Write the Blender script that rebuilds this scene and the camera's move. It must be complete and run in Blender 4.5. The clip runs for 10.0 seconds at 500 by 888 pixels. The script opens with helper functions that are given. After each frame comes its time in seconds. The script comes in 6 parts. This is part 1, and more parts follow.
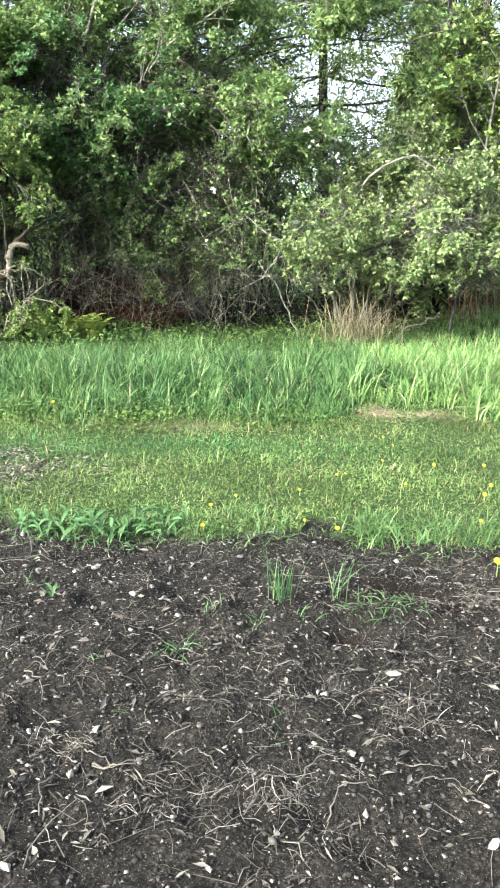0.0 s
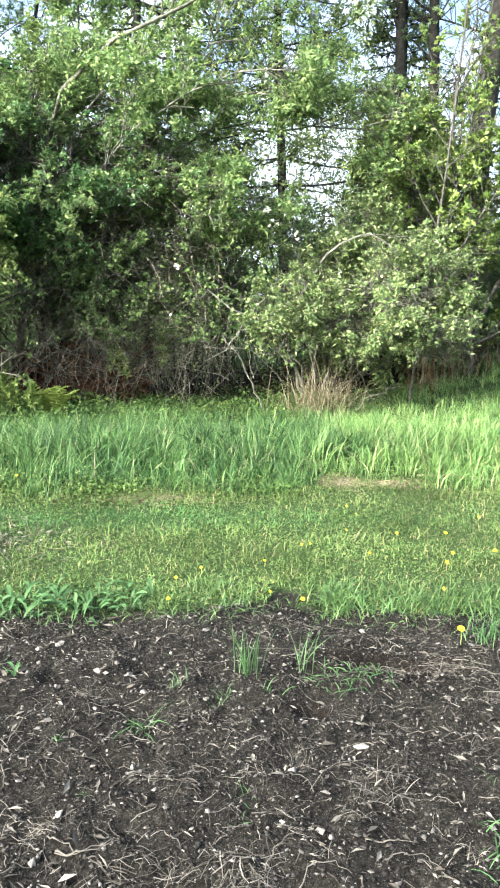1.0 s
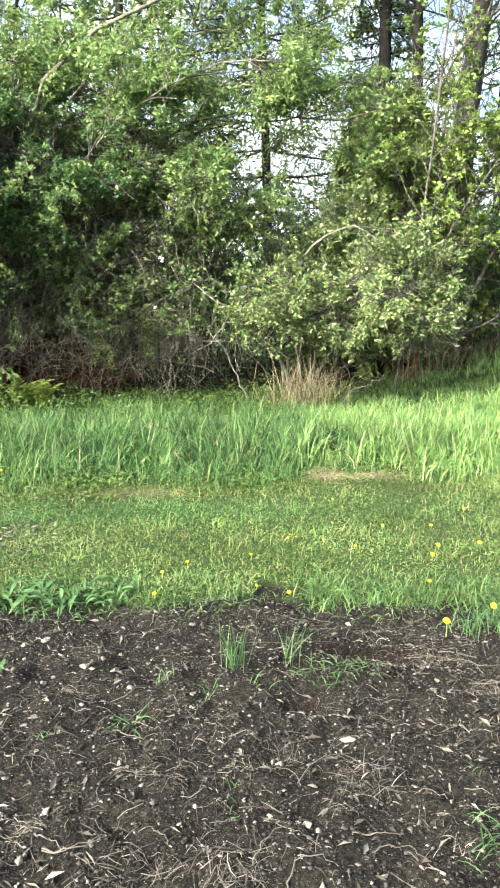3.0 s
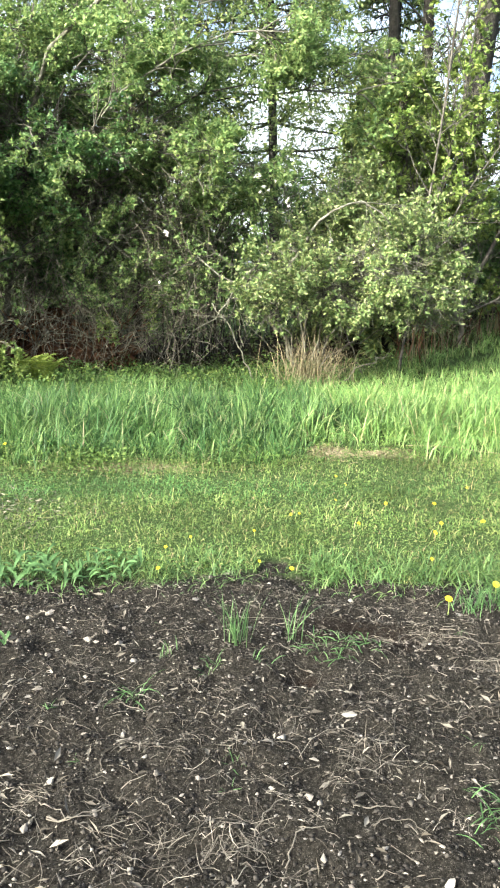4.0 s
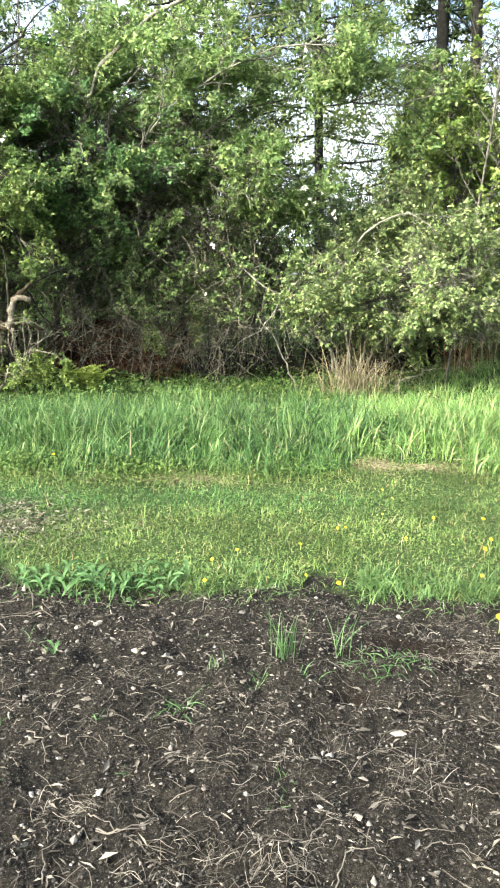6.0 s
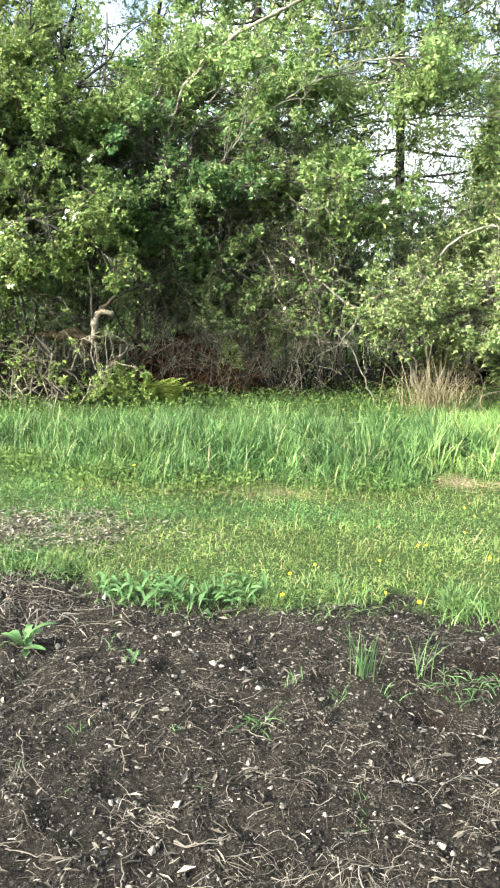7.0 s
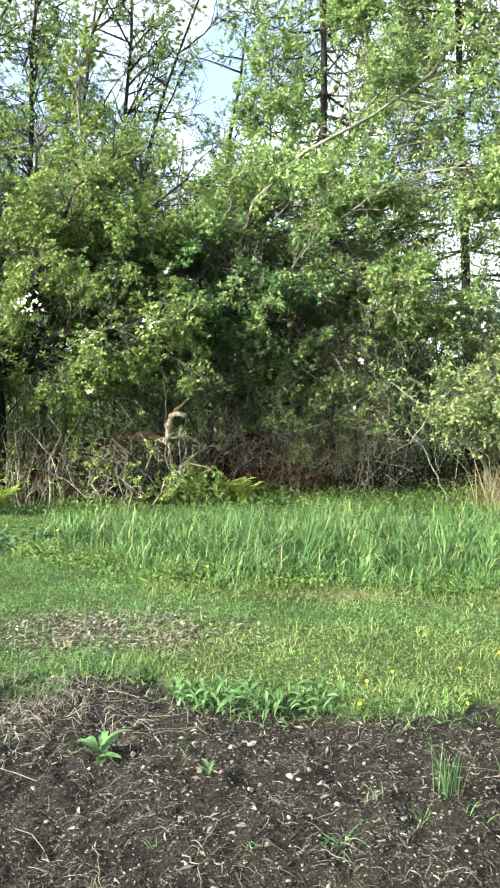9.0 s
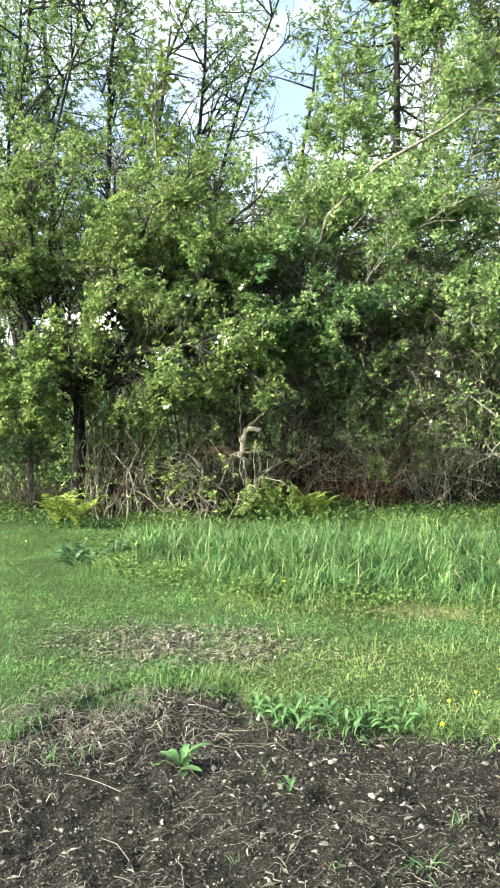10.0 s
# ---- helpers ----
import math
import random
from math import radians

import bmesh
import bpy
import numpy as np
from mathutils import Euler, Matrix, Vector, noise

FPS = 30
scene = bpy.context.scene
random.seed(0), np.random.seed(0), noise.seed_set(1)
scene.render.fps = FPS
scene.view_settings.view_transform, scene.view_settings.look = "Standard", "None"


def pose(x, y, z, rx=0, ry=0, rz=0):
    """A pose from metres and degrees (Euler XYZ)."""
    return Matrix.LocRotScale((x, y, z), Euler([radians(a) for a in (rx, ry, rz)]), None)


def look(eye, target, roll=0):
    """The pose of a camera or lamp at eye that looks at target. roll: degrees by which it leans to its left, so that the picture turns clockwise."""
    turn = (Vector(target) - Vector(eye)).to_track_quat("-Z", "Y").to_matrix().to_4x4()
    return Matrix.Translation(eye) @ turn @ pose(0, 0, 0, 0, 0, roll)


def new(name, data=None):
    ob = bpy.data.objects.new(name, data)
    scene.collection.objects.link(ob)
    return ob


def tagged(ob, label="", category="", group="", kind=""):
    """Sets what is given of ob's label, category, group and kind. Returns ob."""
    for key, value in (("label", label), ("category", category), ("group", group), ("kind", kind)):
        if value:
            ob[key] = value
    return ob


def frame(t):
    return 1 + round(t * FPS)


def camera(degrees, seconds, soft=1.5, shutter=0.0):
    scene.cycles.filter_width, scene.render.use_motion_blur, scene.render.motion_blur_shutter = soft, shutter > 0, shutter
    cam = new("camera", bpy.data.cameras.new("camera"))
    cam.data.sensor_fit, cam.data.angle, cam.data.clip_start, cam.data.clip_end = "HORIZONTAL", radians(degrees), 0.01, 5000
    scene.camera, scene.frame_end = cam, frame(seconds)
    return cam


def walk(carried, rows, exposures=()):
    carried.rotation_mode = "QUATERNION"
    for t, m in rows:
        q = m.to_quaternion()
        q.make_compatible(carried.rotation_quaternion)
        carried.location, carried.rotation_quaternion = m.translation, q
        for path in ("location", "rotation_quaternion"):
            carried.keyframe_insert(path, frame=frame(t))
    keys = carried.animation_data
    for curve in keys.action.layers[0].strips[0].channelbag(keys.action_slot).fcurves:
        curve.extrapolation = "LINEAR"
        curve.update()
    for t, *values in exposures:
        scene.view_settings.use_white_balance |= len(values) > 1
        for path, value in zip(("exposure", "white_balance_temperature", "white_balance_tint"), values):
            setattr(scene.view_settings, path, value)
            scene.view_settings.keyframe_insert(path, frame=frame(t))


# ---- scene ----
cam = camera(35.2, 10.0, soft=2.1)
PATH = [
    (0, (0.004, 0.041, 1.461), (-0.087, 1.965, 0.922), -0.2),
    (0.5, (0.006, 0.025, 1.472), (-0.041, 1.973, 1.022), -0.4),
    (1, (0.013, -0.001, 1.488), (0.009, 1.964, 1.118), -0.4),
    (1.5, (0.006, 0.0, 1.493), (0.042, 1.964, 1.117), -0.4),
    (2, (0.012, 0.0, 1.495), (0.048, 1.962, 1.109), -0.6),
    (2.5, (0.017, 0.009, 1.492), (0.045, 1.968, 1.09), -0.8),
    (2.7, (0.015, 0.004, 1.499), (0.043, 1.968, 1.122), -0.7),
    (3.8, (0.016, 0.021, 1.48), (0.055, 1.969, 1.032), -0.2),
    (4, (0.004, 0.012, 1.493), (0.029, 1.961, 1.045), 0.1),
    (4.5, (-0.002, 0.016, 1.485), (0.017, 1.962, 1.025), 0.3),
    (5, (-0.01, 0.012, 1.489), (-0.003, 1.958, 1.03), 0.6),
    (6.3, (-0.025, 0.02, 1.506), (-0.139, 1.975, 1.098), -0.2),
    (6.5, (-0.029, 0.035, 1.497), (-0.168, 1.99, 1.096), -0.1),
    (7, (-0.052, 0.028, 1.499), (-0.322, 1.972, 1.113), -0.3),
    (7.5, (-0.046, 0.028, 1.502), (-0.349, 1.973, 1.149), -0.7),
    (8, (-0.05, 0.016, 1.512), (-0.342, 1.978, 1.26), -0.7),
    (8.5, (-0.044, -0.001, 1.53), (-0.36, 1.962, 1.314), -0.7),
    (9, (-0.063, -0.022, 1.546), (-0.508, 1.923, 1.403), -1.4),
    (9.2, (-0.077, -0.025, 1.55), (-0.539, 1.916, 1.41), -1.3),
    (9.5, (-0.075, -0.053, 1.565), (-0.63, 1.866, 1.466), -2.2),
    (10, (-0.09, -0.044, 1.556), (-0.71, 1.854, 1.453), -1.9),
]
walk(cam, [(t, look(eye, target, roll)) for t, eye, target, roll in PATH],
     [(0.0, 1.31, 5880, 4), (1.2, 1.29, 5980, 4), (2.5, 1.27, 6300, 3), (6.3, 1.29, 6380, 3), (7.2, 1.42, 6400, 2), (8.0, 1.38, 6410, 1), (9.0, 1.3, 6420, 0), (10.0, 1.26, 6400, -2)])

# ---- light ----
SUN_FROM = Vector((-0.68, -0.55, 0.5)).normalized()
world = bpy.data.worlds.new("world")
scene.world = world
world.use_nodes = True
wn = world.node_tree
sky = wn.nodes.new("ShaderNodeTexSky")
sky.sky_type, sky.sun_disc = "NISHITA", False
sky.sun_elevation = math.asin(SUN_FROM.z)
sky.sun_rotation = math.atan2(SUN_FROM.x, SUN_FROM.y) % (2 * math.pi)
sky.air_density, sky.dust_density, sky.ozone_density = 0.65, 8.5, 0.4
cloud = wn.nodes.new("ShaderNodeTexNoise")
cloud.inputs["Scale"].default_value, cloud.inputs["Detail"].default_value, cloud.inputs["Roughness"].default_value = 5.0, 7.0, 0.6
cover = wn.nodes.new("ShaderNodeValToRGB")
cover.color_ramp.elements[0].position, cover.color_ramp.elements[1].position = 0.44, 0.66
wn.links.new(cloud.outputs[0], cover.inputs[0])
veil = wn.nodes.new("ShaderNodeMix")
veil.data_type = "RGBA"
wn.links.new(cover.outputs[0], veil.inputs[0])
wn.links.new(sky.outputs[0], veil.inputs[6])
veil.inputs[7].default_value = (3.2, 3.35, 3.6, 1)
wn.links.new(veil.outputs[2], wn.nodes["Background"].inputs[0])
wn.nodes["Background"].inputs[1].default_value = 0.34
sun = new("sun", bpy.data.lights.new("sun", "SUN"))
sun.data.energy, sun.data.angle, sun.data.color = 5.0, radians(0.6), (1.0, 0.94, 0.84)
sun.matrix_world = look((0, 0, 30), Vector((0, 0, 30)) - SUN_FROM)

# ---- materials ----


def material(name):
    m = bpy.data.materials.new(name)
    m.use_nodes = True
    return m, m.node_tree.nodes, m.node_tree.links, m.node_tree.nodes["Principled BSDF"]


def ramp(nodes, stops):
    r = nodes.new("ShaderNodeValToRGB")
    els = r.color_ramp.elements
    while len(els) < len(stops):
        els.new(0.5)
    for e, (p, c) in zip(els, stops):
        e.position, e.color = p, (*c, 1)
    return r


def noise_tex(nodes, links, scale, detail=4.0, coord="Object", rough=0.6):
    tc = nodes.new("ShaderNodeTexCoord")
    n = nodes.new("ShaderNodeTexNoise")
    n.inputs["Scale"].default_value, n.inputs["Detail"].default_value, n.inputs["Roughness"].default_value = scale, detail, rough
    links.new(tc.outputs[coord], n.inputs["Vector"])
    return n


def mixed(nodes, links, fac, a, b, mode="MIX"):
    m = nodes.new("ShaderNodeMix")
    m.data_type, m.blend_type = "RGBA", mode
    for sock, v in ((m.inputs[0], fac), (m.inputs[6], a), (m.inputs[7], b)):
        if isinstance(v, (int, float)):
            sock.default_value = v
        elif isinstance(v, tuple):
            sock.default_value = (*v, 1)
        else:
            links.new(v, sock)
    return m.outputs[2]


def leaf_material(name, stops, through_light=0.3, rough=0.45, patch=0.3, patch_scale=0.9):
    """Leaves: colour by leaf, drifting in patches, with light coming through them."""
    m, n, l, p = material(name)
    geo = n.new("ShaderNodeNewGeometry")
    r = ramp(n, stops)
    l.new(geo.outputs["Random Per Island"], r.inputs[0])
    big = noise_tex(n, l, patch_scale, 2.0)
    hs = n.new("ShaderNodeHueSaturation")
    mr = n.new("ShaderNodeMapRange")
    mr.inputs["From Min"].default_value, mr.inputs["From Max"].default_value = 0.3, 0.7
    mr.inputs["To Min"].default_value, mr.inputs["To Max"].default_value = 1 - patch, 1 + patch
    l.new(big.outputs[0], mr.inputs[0])
    l.new(mr.outputs[0], hs.inputs["Value"])
    l.new(r.outputs[0], hs.inputs["Color"])
    p.inputs["Roughness"].default_value = rough
    p.inputs["Specular IOR Level"].default_value = 0.24
    l.new(hs.outputs[0], p.inputs["Base Color"])
    t = n.new("ShaderNodeBsdfTranslucent")
    l.new(hs.outputs[0], t.inputs[0])
    mx = n.new("ShaderNodeMixShader")
    mx.inputs[0].default_value = through_light
    l.new(p.outputs[0], mx.inputs[1])
    l.new(t.outputs[0], mx.inputs[2])
    l.new(mx.outputs[0], n["Material Output"].inputs[0])
    return m


def bark_material(name, a, b, c, scale=14.0, bump=0.5, island=0.3):
    m, n, l, p = material(name)
    t = noise_tex(n, l, scale, 6.0)
    r = ramp(n, [(0.3, a), (0.5, b), (0.72, c)])
    l.new(t.outputs[0], r.inputs[0])
    geo = n.new("ShaderNodeNewGeometry")
    hs = n.new("ShaderNodeHueSaturation")
    mr = n.new("ShaderNodeMapRange")
    mr.inputs["To Min"].default_value, mr.inputs["To Max"].default_value = 1 - island, 1 + island
    oi, add, wrap = n.new("ShaderNodeObjectInfo"), n.new("ShaderNodeMath"), n.new("ShaderNodeMath")
    add.operation, wrap.operation = "ADD", "FRACT"
    l.new(geo.outputs["Random Per Island"], add.inputs[0])
    l.new(oi.outputs["Random"], add.inputs[1])
    l.new(add.outputs[0], wrap.inputs[0])
    l.new(wrap.outputs[0], mr.inputs[0])
    l.new(mr.outputs[0], hs.inputs["Value"])
    l.new(r.outputs[0], hs.inputs["Color"])
    l.new(hs.outputs[0], p.inputs["Base Color"])
    p.inputs["Roughness"].default_value = 0.9
    p.inputs["Specular IOR Level"].default_value = 0.15
    bp = n.new("ShaderNodeBump")
    bp.inputs["Strength"].default_value, bp.inputs["Distance"].default_value = bump, 0.02
    fine = noise_tex(n, l, scale * 4, 4.0)
    l.new(fine.outputs[0], bp.inputs["Height"])
    l.new(bp.outputs[0], p.inputs["Normal"])
    return m


def ground_material():
    m, n, l, p = material("ground")
    att = n.new("ShaderNodeAttribute")
    att.attribute_name = "kind_of_ground"
    sep = n.new("ShaderNodeSeparateColor")
    l.new(att.outputs["Color"], sep.inputs[0])
    n1, n2, n3 = noise_tex(n, l, 5, 5), noise_tex(n, l, 70, 8, rough=0.8), noise_tex(n, l, 200, 3)
    soil_a = ramp(n, [(0.3, (0.003, 0.0028, 0.0026)), (0.47, (0.0105, 0.0098, 0.009)), (0.57, (0.027, 0.0252, 0.023)), (0.66, (0.07, 0.0655, 0.06)), (0.78, (0.165, 0.154, 0.138))])
    l.new(n2.outputs[0], soil_a.inputs[0])
    soil_b = ramp(n, [(0.35, (0.84, 0.83, 0.79)), (0.65, (1.3, 1.26, 1.16))])
    l.new(n1.outputs[0], soil_b.inputs[0])
    soil = mixed(n, l, 1.0, soil_a.outputs[0], soil_b.outputs[0], "MULTIPLY")
    speck = ramp(n, [(0.62, (0, 0, 0)), (0.7, (1, 1, 1))])
    l.new(n3.outputs[0], speck.inputs[0])
    soil = mixed(n, l, speck.outputs[0], soil, (0.17, 0.157, 0.138))
    turf = ramp(n, [(0.3, (0.014, 0.026, 0.009)), (0.5, (0.036, 0.062, 0.021)), (0.7, (0.1, 0.112, 0.056))])
    l.new(n2.outputs[0], turf.inputs[0])
    litter = ramp(n, [(0.3, (0.012, 0.011, 0.007)), (0.52, (0.026, 0.024, 0.013)), (0.75, (0.06, 0.05, 0.028))])
    l.new(n2.outputs[0], litter.inputs[0])
    # red-brown soil of two dips, darkened so the holes' shade sits in it
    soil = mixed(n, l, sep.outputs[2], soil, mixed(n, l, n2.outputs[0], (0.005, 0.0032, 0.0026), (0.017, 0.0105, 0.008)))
    c = mixed(n, l, sep.outputs[0], turf.outputs[0], soil)
    c = mixed(n, l, sep.outputs[1], c, litter.outputs[0])
    l.new(c, p.inputs["Base Color"])
    p.inputs["Roughness"].default_value = 0.95
    p.inputs["Specular IOR Level"].default_value = 0.06
    bp = n.new("ShaderNodeBump")
    bp.inputs["Strength"].default_value, bp.inputs["Distance"].default_value = 0.9, 0.012
    l.new(n2.outputs[0], bp.inputs["Height"])
    l.new(bp.outputs[0], p.inputs["Normal"])
    return m


def plain_material(name, colour, rough=0.7, vary=0.25, scale=40.0, by_object=False):
    m, n, l, p = material(name)
    t = noise_tex(n, l, scale, 4)
    lo, hi = tuple(v * (1 - vary) for v in colour), tuple(min(1, v * (1 + vary)) for v in colour)
    r = ramp(n, [(0.3, lo), (0.7, hi)])
    l.new(t.outputs[0], r.inputs[0])
    out = r.outputs[0]
    if by_object:
        oi = n.new("ShaderNodeObjectInfo")
        tint = ramp(n, [(0.0, (0.62, 0.58, 0.55)), (0.4, (0.95, 0.9, 0.86)), (0.75, (1.15, 1.12, 1.08)), (1.0, (0.75, 0.76, 0.8))])
        l.new(oi.outputs["Random"], tint.inputs[0])
        out = mixed(n, l, 1.0, out, tint.outputs[0], "MULTIPLY")
    l.new(out, p.inputs["Base Color"])
    p.inputs["Roughness"].default_value = rough
    return m


def straw_material(name, stops, rough=0.8):
    m, n, l, p = material(name)
    geo = n.new("ShaderNodeNewGeometry")
    r = ramp(n, stops)
    l.new(geo.outputs["Random Per Island"], r.inputs[0])
    t = noise_tex(n, l, 90, 3)
    c = mixed(n, l, 0.5, r.outputs[0], t.outputs[0], "MULTIPLY")
    l.new(mixed(n, l, 0.4, r.outputs[0], c), p.inputs["Base Color"])
    p.inputs["Roughness"].default_value = rough
    p.inputs["Specular IOR Level"].default_value = 0.12
    return m


M_GROUND = ground_material()
M_LAWN = leaf_material("lawn_blade", [(0.0, (0.0792, 0.1366, 0.0399)), (0.4, (0.1312, 0.2154, 0.0609)), (0.7, (0.1889, 0.2588, 0.0777)), (0.88, (0.2511, 0.2632, 0.1081)), (0.97, (0.3473, 0.2899, 0.1680)), (1.0, (0.2511, 0.1844, 0.1145))], 0.3, 0.5, 0.45, 1.3)
M_LUSH = leaf_material("lush_lawn_blade", [(0.0, (0.041, 0.109, 0.034)), (0.45, (0.068, 0.164, 0.050)), (0.8, (0.105, 0.212, 0.066)), (0.95, (0.149, 0.216, 0.085)), (1.0, (0.228, 0.222, 0.123))], 0.3, 0.5, 0.35, 1.3)
M_CLOVER = leaf_material("clover_leaf", [(0.0, (0.040, 0.080, 0.022)), (0.5, (0.076, 0.128, 0.034)), (1.0, (0.136, 0.176, 0.051))], 0.3, 0.5, 0.3, 1.3)
M_EDGE = leaf_material("edge_grass_blade", [(0.0, (0.05, 0.1, 0.034)), (0.5, (0.085, 0.16, 0.052)), (1.0, (0.15, 0.22, 0.08))], 0.3, 0.45, 0.25, 1.6)
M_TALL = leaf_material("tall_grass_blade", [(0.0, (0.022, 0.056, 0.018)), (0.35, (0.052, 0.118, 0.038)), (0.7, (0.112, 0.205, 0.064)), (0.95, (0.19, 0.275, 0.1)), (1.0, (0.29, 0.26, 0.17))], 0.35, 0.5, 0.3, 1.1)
# minty copy of the tall grass with stronger sun put into its colour
M_LITBANK = leaf_material("sunlit_bank_blade", [(0.0, (0.0790, 0.1551, 0.0472)), (0.4, (0.1373, 0.2464, 0.0734)), (0.75, (0.2116, 0.3388, 0.0998)), (0.95, (0.3055, 0.3916, 0.1551)), (1.0, (0.4530, 0.3773, 0.2204))], 0.35, 0.42, 0.22, 1.1)
M_APPLE = leaf_material("apple_leaf", [(0.0, (0.085, 0.138, 0.052)), (0.5, (0.165, 0.237, 0.086)), (0.85, (0.28, 0.335, 0.135)), (1.0, (0.37, 0.385, 0.21))])
M_MAPLE = leaf_material("maple_leaf", [(0.0, (0.085, 0.14, 0.036)), (0.5, (0.17, 0.25, 0.064)), (1.0, (0.3, 0.365, 0.11))], 0.35)
M_CHERRY = leaf_material("cherry_leaf", [(0.0, (0.096, 0.171, 0.063)), (0.5, (0.184, 0.281, 0.101)), (1.0, (0.332, 0.413, 0.162))], 0.42)
M_THORN = leaf_material("hawthorn_leaf", [(0.0, (0.072, 0.126, 0.036)), (0.5, (0.15, 0.225, 0.066)), (1.0, (0.29, 0.345, 0.115))], 0.42)
M_HAZEL = leaf_material("hazel_leaf", [(0.0, (0.062, 0.122, 0.045)), (0.5, (0.108, 0.196, 0.067)), (1.0, (0.182, 0.275, 0.102))], 0.45)
M_ALDER = leaf_material("alder_leaf", [(0.0, (0.0541, 0.1180, 0.0459)), (0.5, (0.1026, 0.2040, 0.0750)), (1.0, (0.1985, 0.3190, 0.1187))], 0.42, 0.5)
M_NEEDLE = leaf_material("spruce_needle", [(0.0, (0.069, 0.108, 0.043)), (0.6, (0.134, 0.198, 0.068)), (1.0, (0.266, 0.306, 0.094))], 0.1, 0.6)
M_WOODS = leaf_material("far_leaf", [(0.0, (0.070, 0.121, 0.045)), (0.6, (0.142, 0.220, 0.067)), (1.0, (0.260, 0.351, 0.112))])
M_WEED = leaf_material("weed_leaf", [(0.0, (0.0443, 0.1030, 0.0357)), (0.5, (0.0713, 0.1478, 0.0525)), (1.0, (0.1156, 0.1971, 0.0819))], 0.3, 0.65, 0.3, 12.0)
M_BLUEWEED = leaf_material("bluish_leaf", [(0.0, (0.038, 0.08, 0.038)), (0.6, (0.062, 0.122, 0.056)), (1.0, (0.1, 0.165, 0.082))], 0.25, 0.4, 0.15)
M_FERN = leaf_material("fern_leaf", [(0.0, (0.115, 0.17, 0.035)), (0.5, (0.19, 0.26, 0.055)), (1.0, (0.28, 0.33, 0.085))], 0.42)
M_COVER = leaf_material("ground_cover_leaf", [(0.0, (0.036, 0.076, 0.02)), (0.6, (0.072, 0.128, 0.03)), (1.0, (0.14, 0.185, 0.05))], 0.35, 0.5, 0.4, 1.5)
M_FOOT = leaf_material("yellow_weed_leaf", [(0.0, (0.053, 0.105, 0.025)), (0.6, (0.095, 0.159, 0.038)), (1.0, (0.150, 0.206, 0.056))], 0.3, 0.5, 0.3, 1.5)
M_BLOSSOM = leaf_material("blossom_petal", [(0.0, (0.72, 0.72, 0.68)), (1.0, (0.85, 0.84, 0.8))], 0.3, 0.6, 0.05)
M_YELLOW = plain_material("dandelion_petal", (0.6, 0.47, 0.012), 0.6, 0.1, 200)
M_STEM = plain_material("green_stem", (0.16, 0.22, 0.06), 0.6, 0.2)
M_GREYBARK = bark_material("grey_bark", (0.045, 0.042, 0.037), (0.1, 0.095, 0.083), (0.2, 0.19, 0.165))
M_LICHEN = bark_material("lichen_bark", (0.044, 0.043, 0.035), (0.112, 0.112, 0.09), (0.24, 0.24, 0.195))
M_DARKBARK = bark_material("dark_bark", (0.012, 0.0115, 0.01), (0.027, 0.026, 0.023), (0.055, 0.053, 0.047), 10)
M_REDROOT = bark_material("red_brown_root", (0.034, 0.018, 0.011), (0.098, 0.05, 0.029), (0.225, 0.122, 0.07), 9, island=0.7)
M_EARTH = bark_material("root_earth", (0.018, 0.009, 0.006), (0.066, 0.032, 0.019), (0.17, 0.082, 0.045), 9)
M_VINE = bark_material("dry_vine", (0.05, 0.046, 0.036), (0.132, 0.122, 0.095), (0.285, 0.27, 0.215), 20, island=0.55)
M_MOSSLOG = bark_material("mossy_log", (0.026, 0.023, 0.013), (0.075, 0.06, 0.038), (0.17, 0.135, 0.09), 14)
M_BARE = bark_material("bare_pale_wood", (0.09, 0.075, 0.055), (0.28, 0.245, 0.2), (0.42, 0.38, 0.32), 22, island=0.1)
M_STONE = plain_material("stone", (0.145, 0.138, 0.126), 0.9, 0.35, 60, True)
M_WHITESTONE = plain_material("white_stone", (0.22, 0.21, 0.185), 0.9, 0.3, 60)
M_GRAVEL = straw_material("fine_gravel", [(0.0, (0.0750, 0.0700, 0.0625)), (0.6, (0.1438, 0.1338, 0.1175)), (1.0, (0.2875, 0.2687, 0.2375))])
M_CRUMB = straw_material("soil_crumb", [(0.0, (0.0113, 0.0106, 0.0097)), (0.7, (0.0298, 0.0278, 0.0256)), (1.0, (0.0674, 0.0630, 0.0571))], 0.95)
M_STRAW = straw_material("dry_straw", [(0.0, (0.0390, 0.0349, 0.0292)), (0.4, (0.0923, 0.0842, 0.0716)), (0.8, (0.1745, 0.1611, 0.1390)), (1.0, (0.2874, 0.2689, 0.2337))])
M_CHIP = straw_material("leaf_chip", [(0.0, (0.0350, 0.0315, 0.0257)), (0.6, (0.0991, 0.0909, 0.0770)), (1.0, (0.2449, 0.2274, 0.1925))])
M_THATCH = straw_material("dead_clippings", [(0.0, (0.062, 0.060, 0.046)), (0.6, (0.156, 0.150, 0.114)), (1.0, (0.312, 0.294, 0.235))])
M_HAY = straw_material("dead_grass", [(0.0, (0.11, 0.095, 0.057)), (0.5, (0.215, 0.187, 0.117)), (1.0, (0.335, 0.297, 0.198))])

# ---- geometry helpers ----
RNG = np.random.default_rng(7)


def reseed(*numbers):
    """Start the random run anew from a place in the plan."""
    RNG.bit_generator.state = np.random.default_rng([abs(int(round(v * 100))) + (5000 if v < 0 else 0) for v in numbers]).bit_generator.state


def unit(v):
    return v / np.maximum(np.linalg.norm(v, axis=-1, keepdims=True), 1e-9)


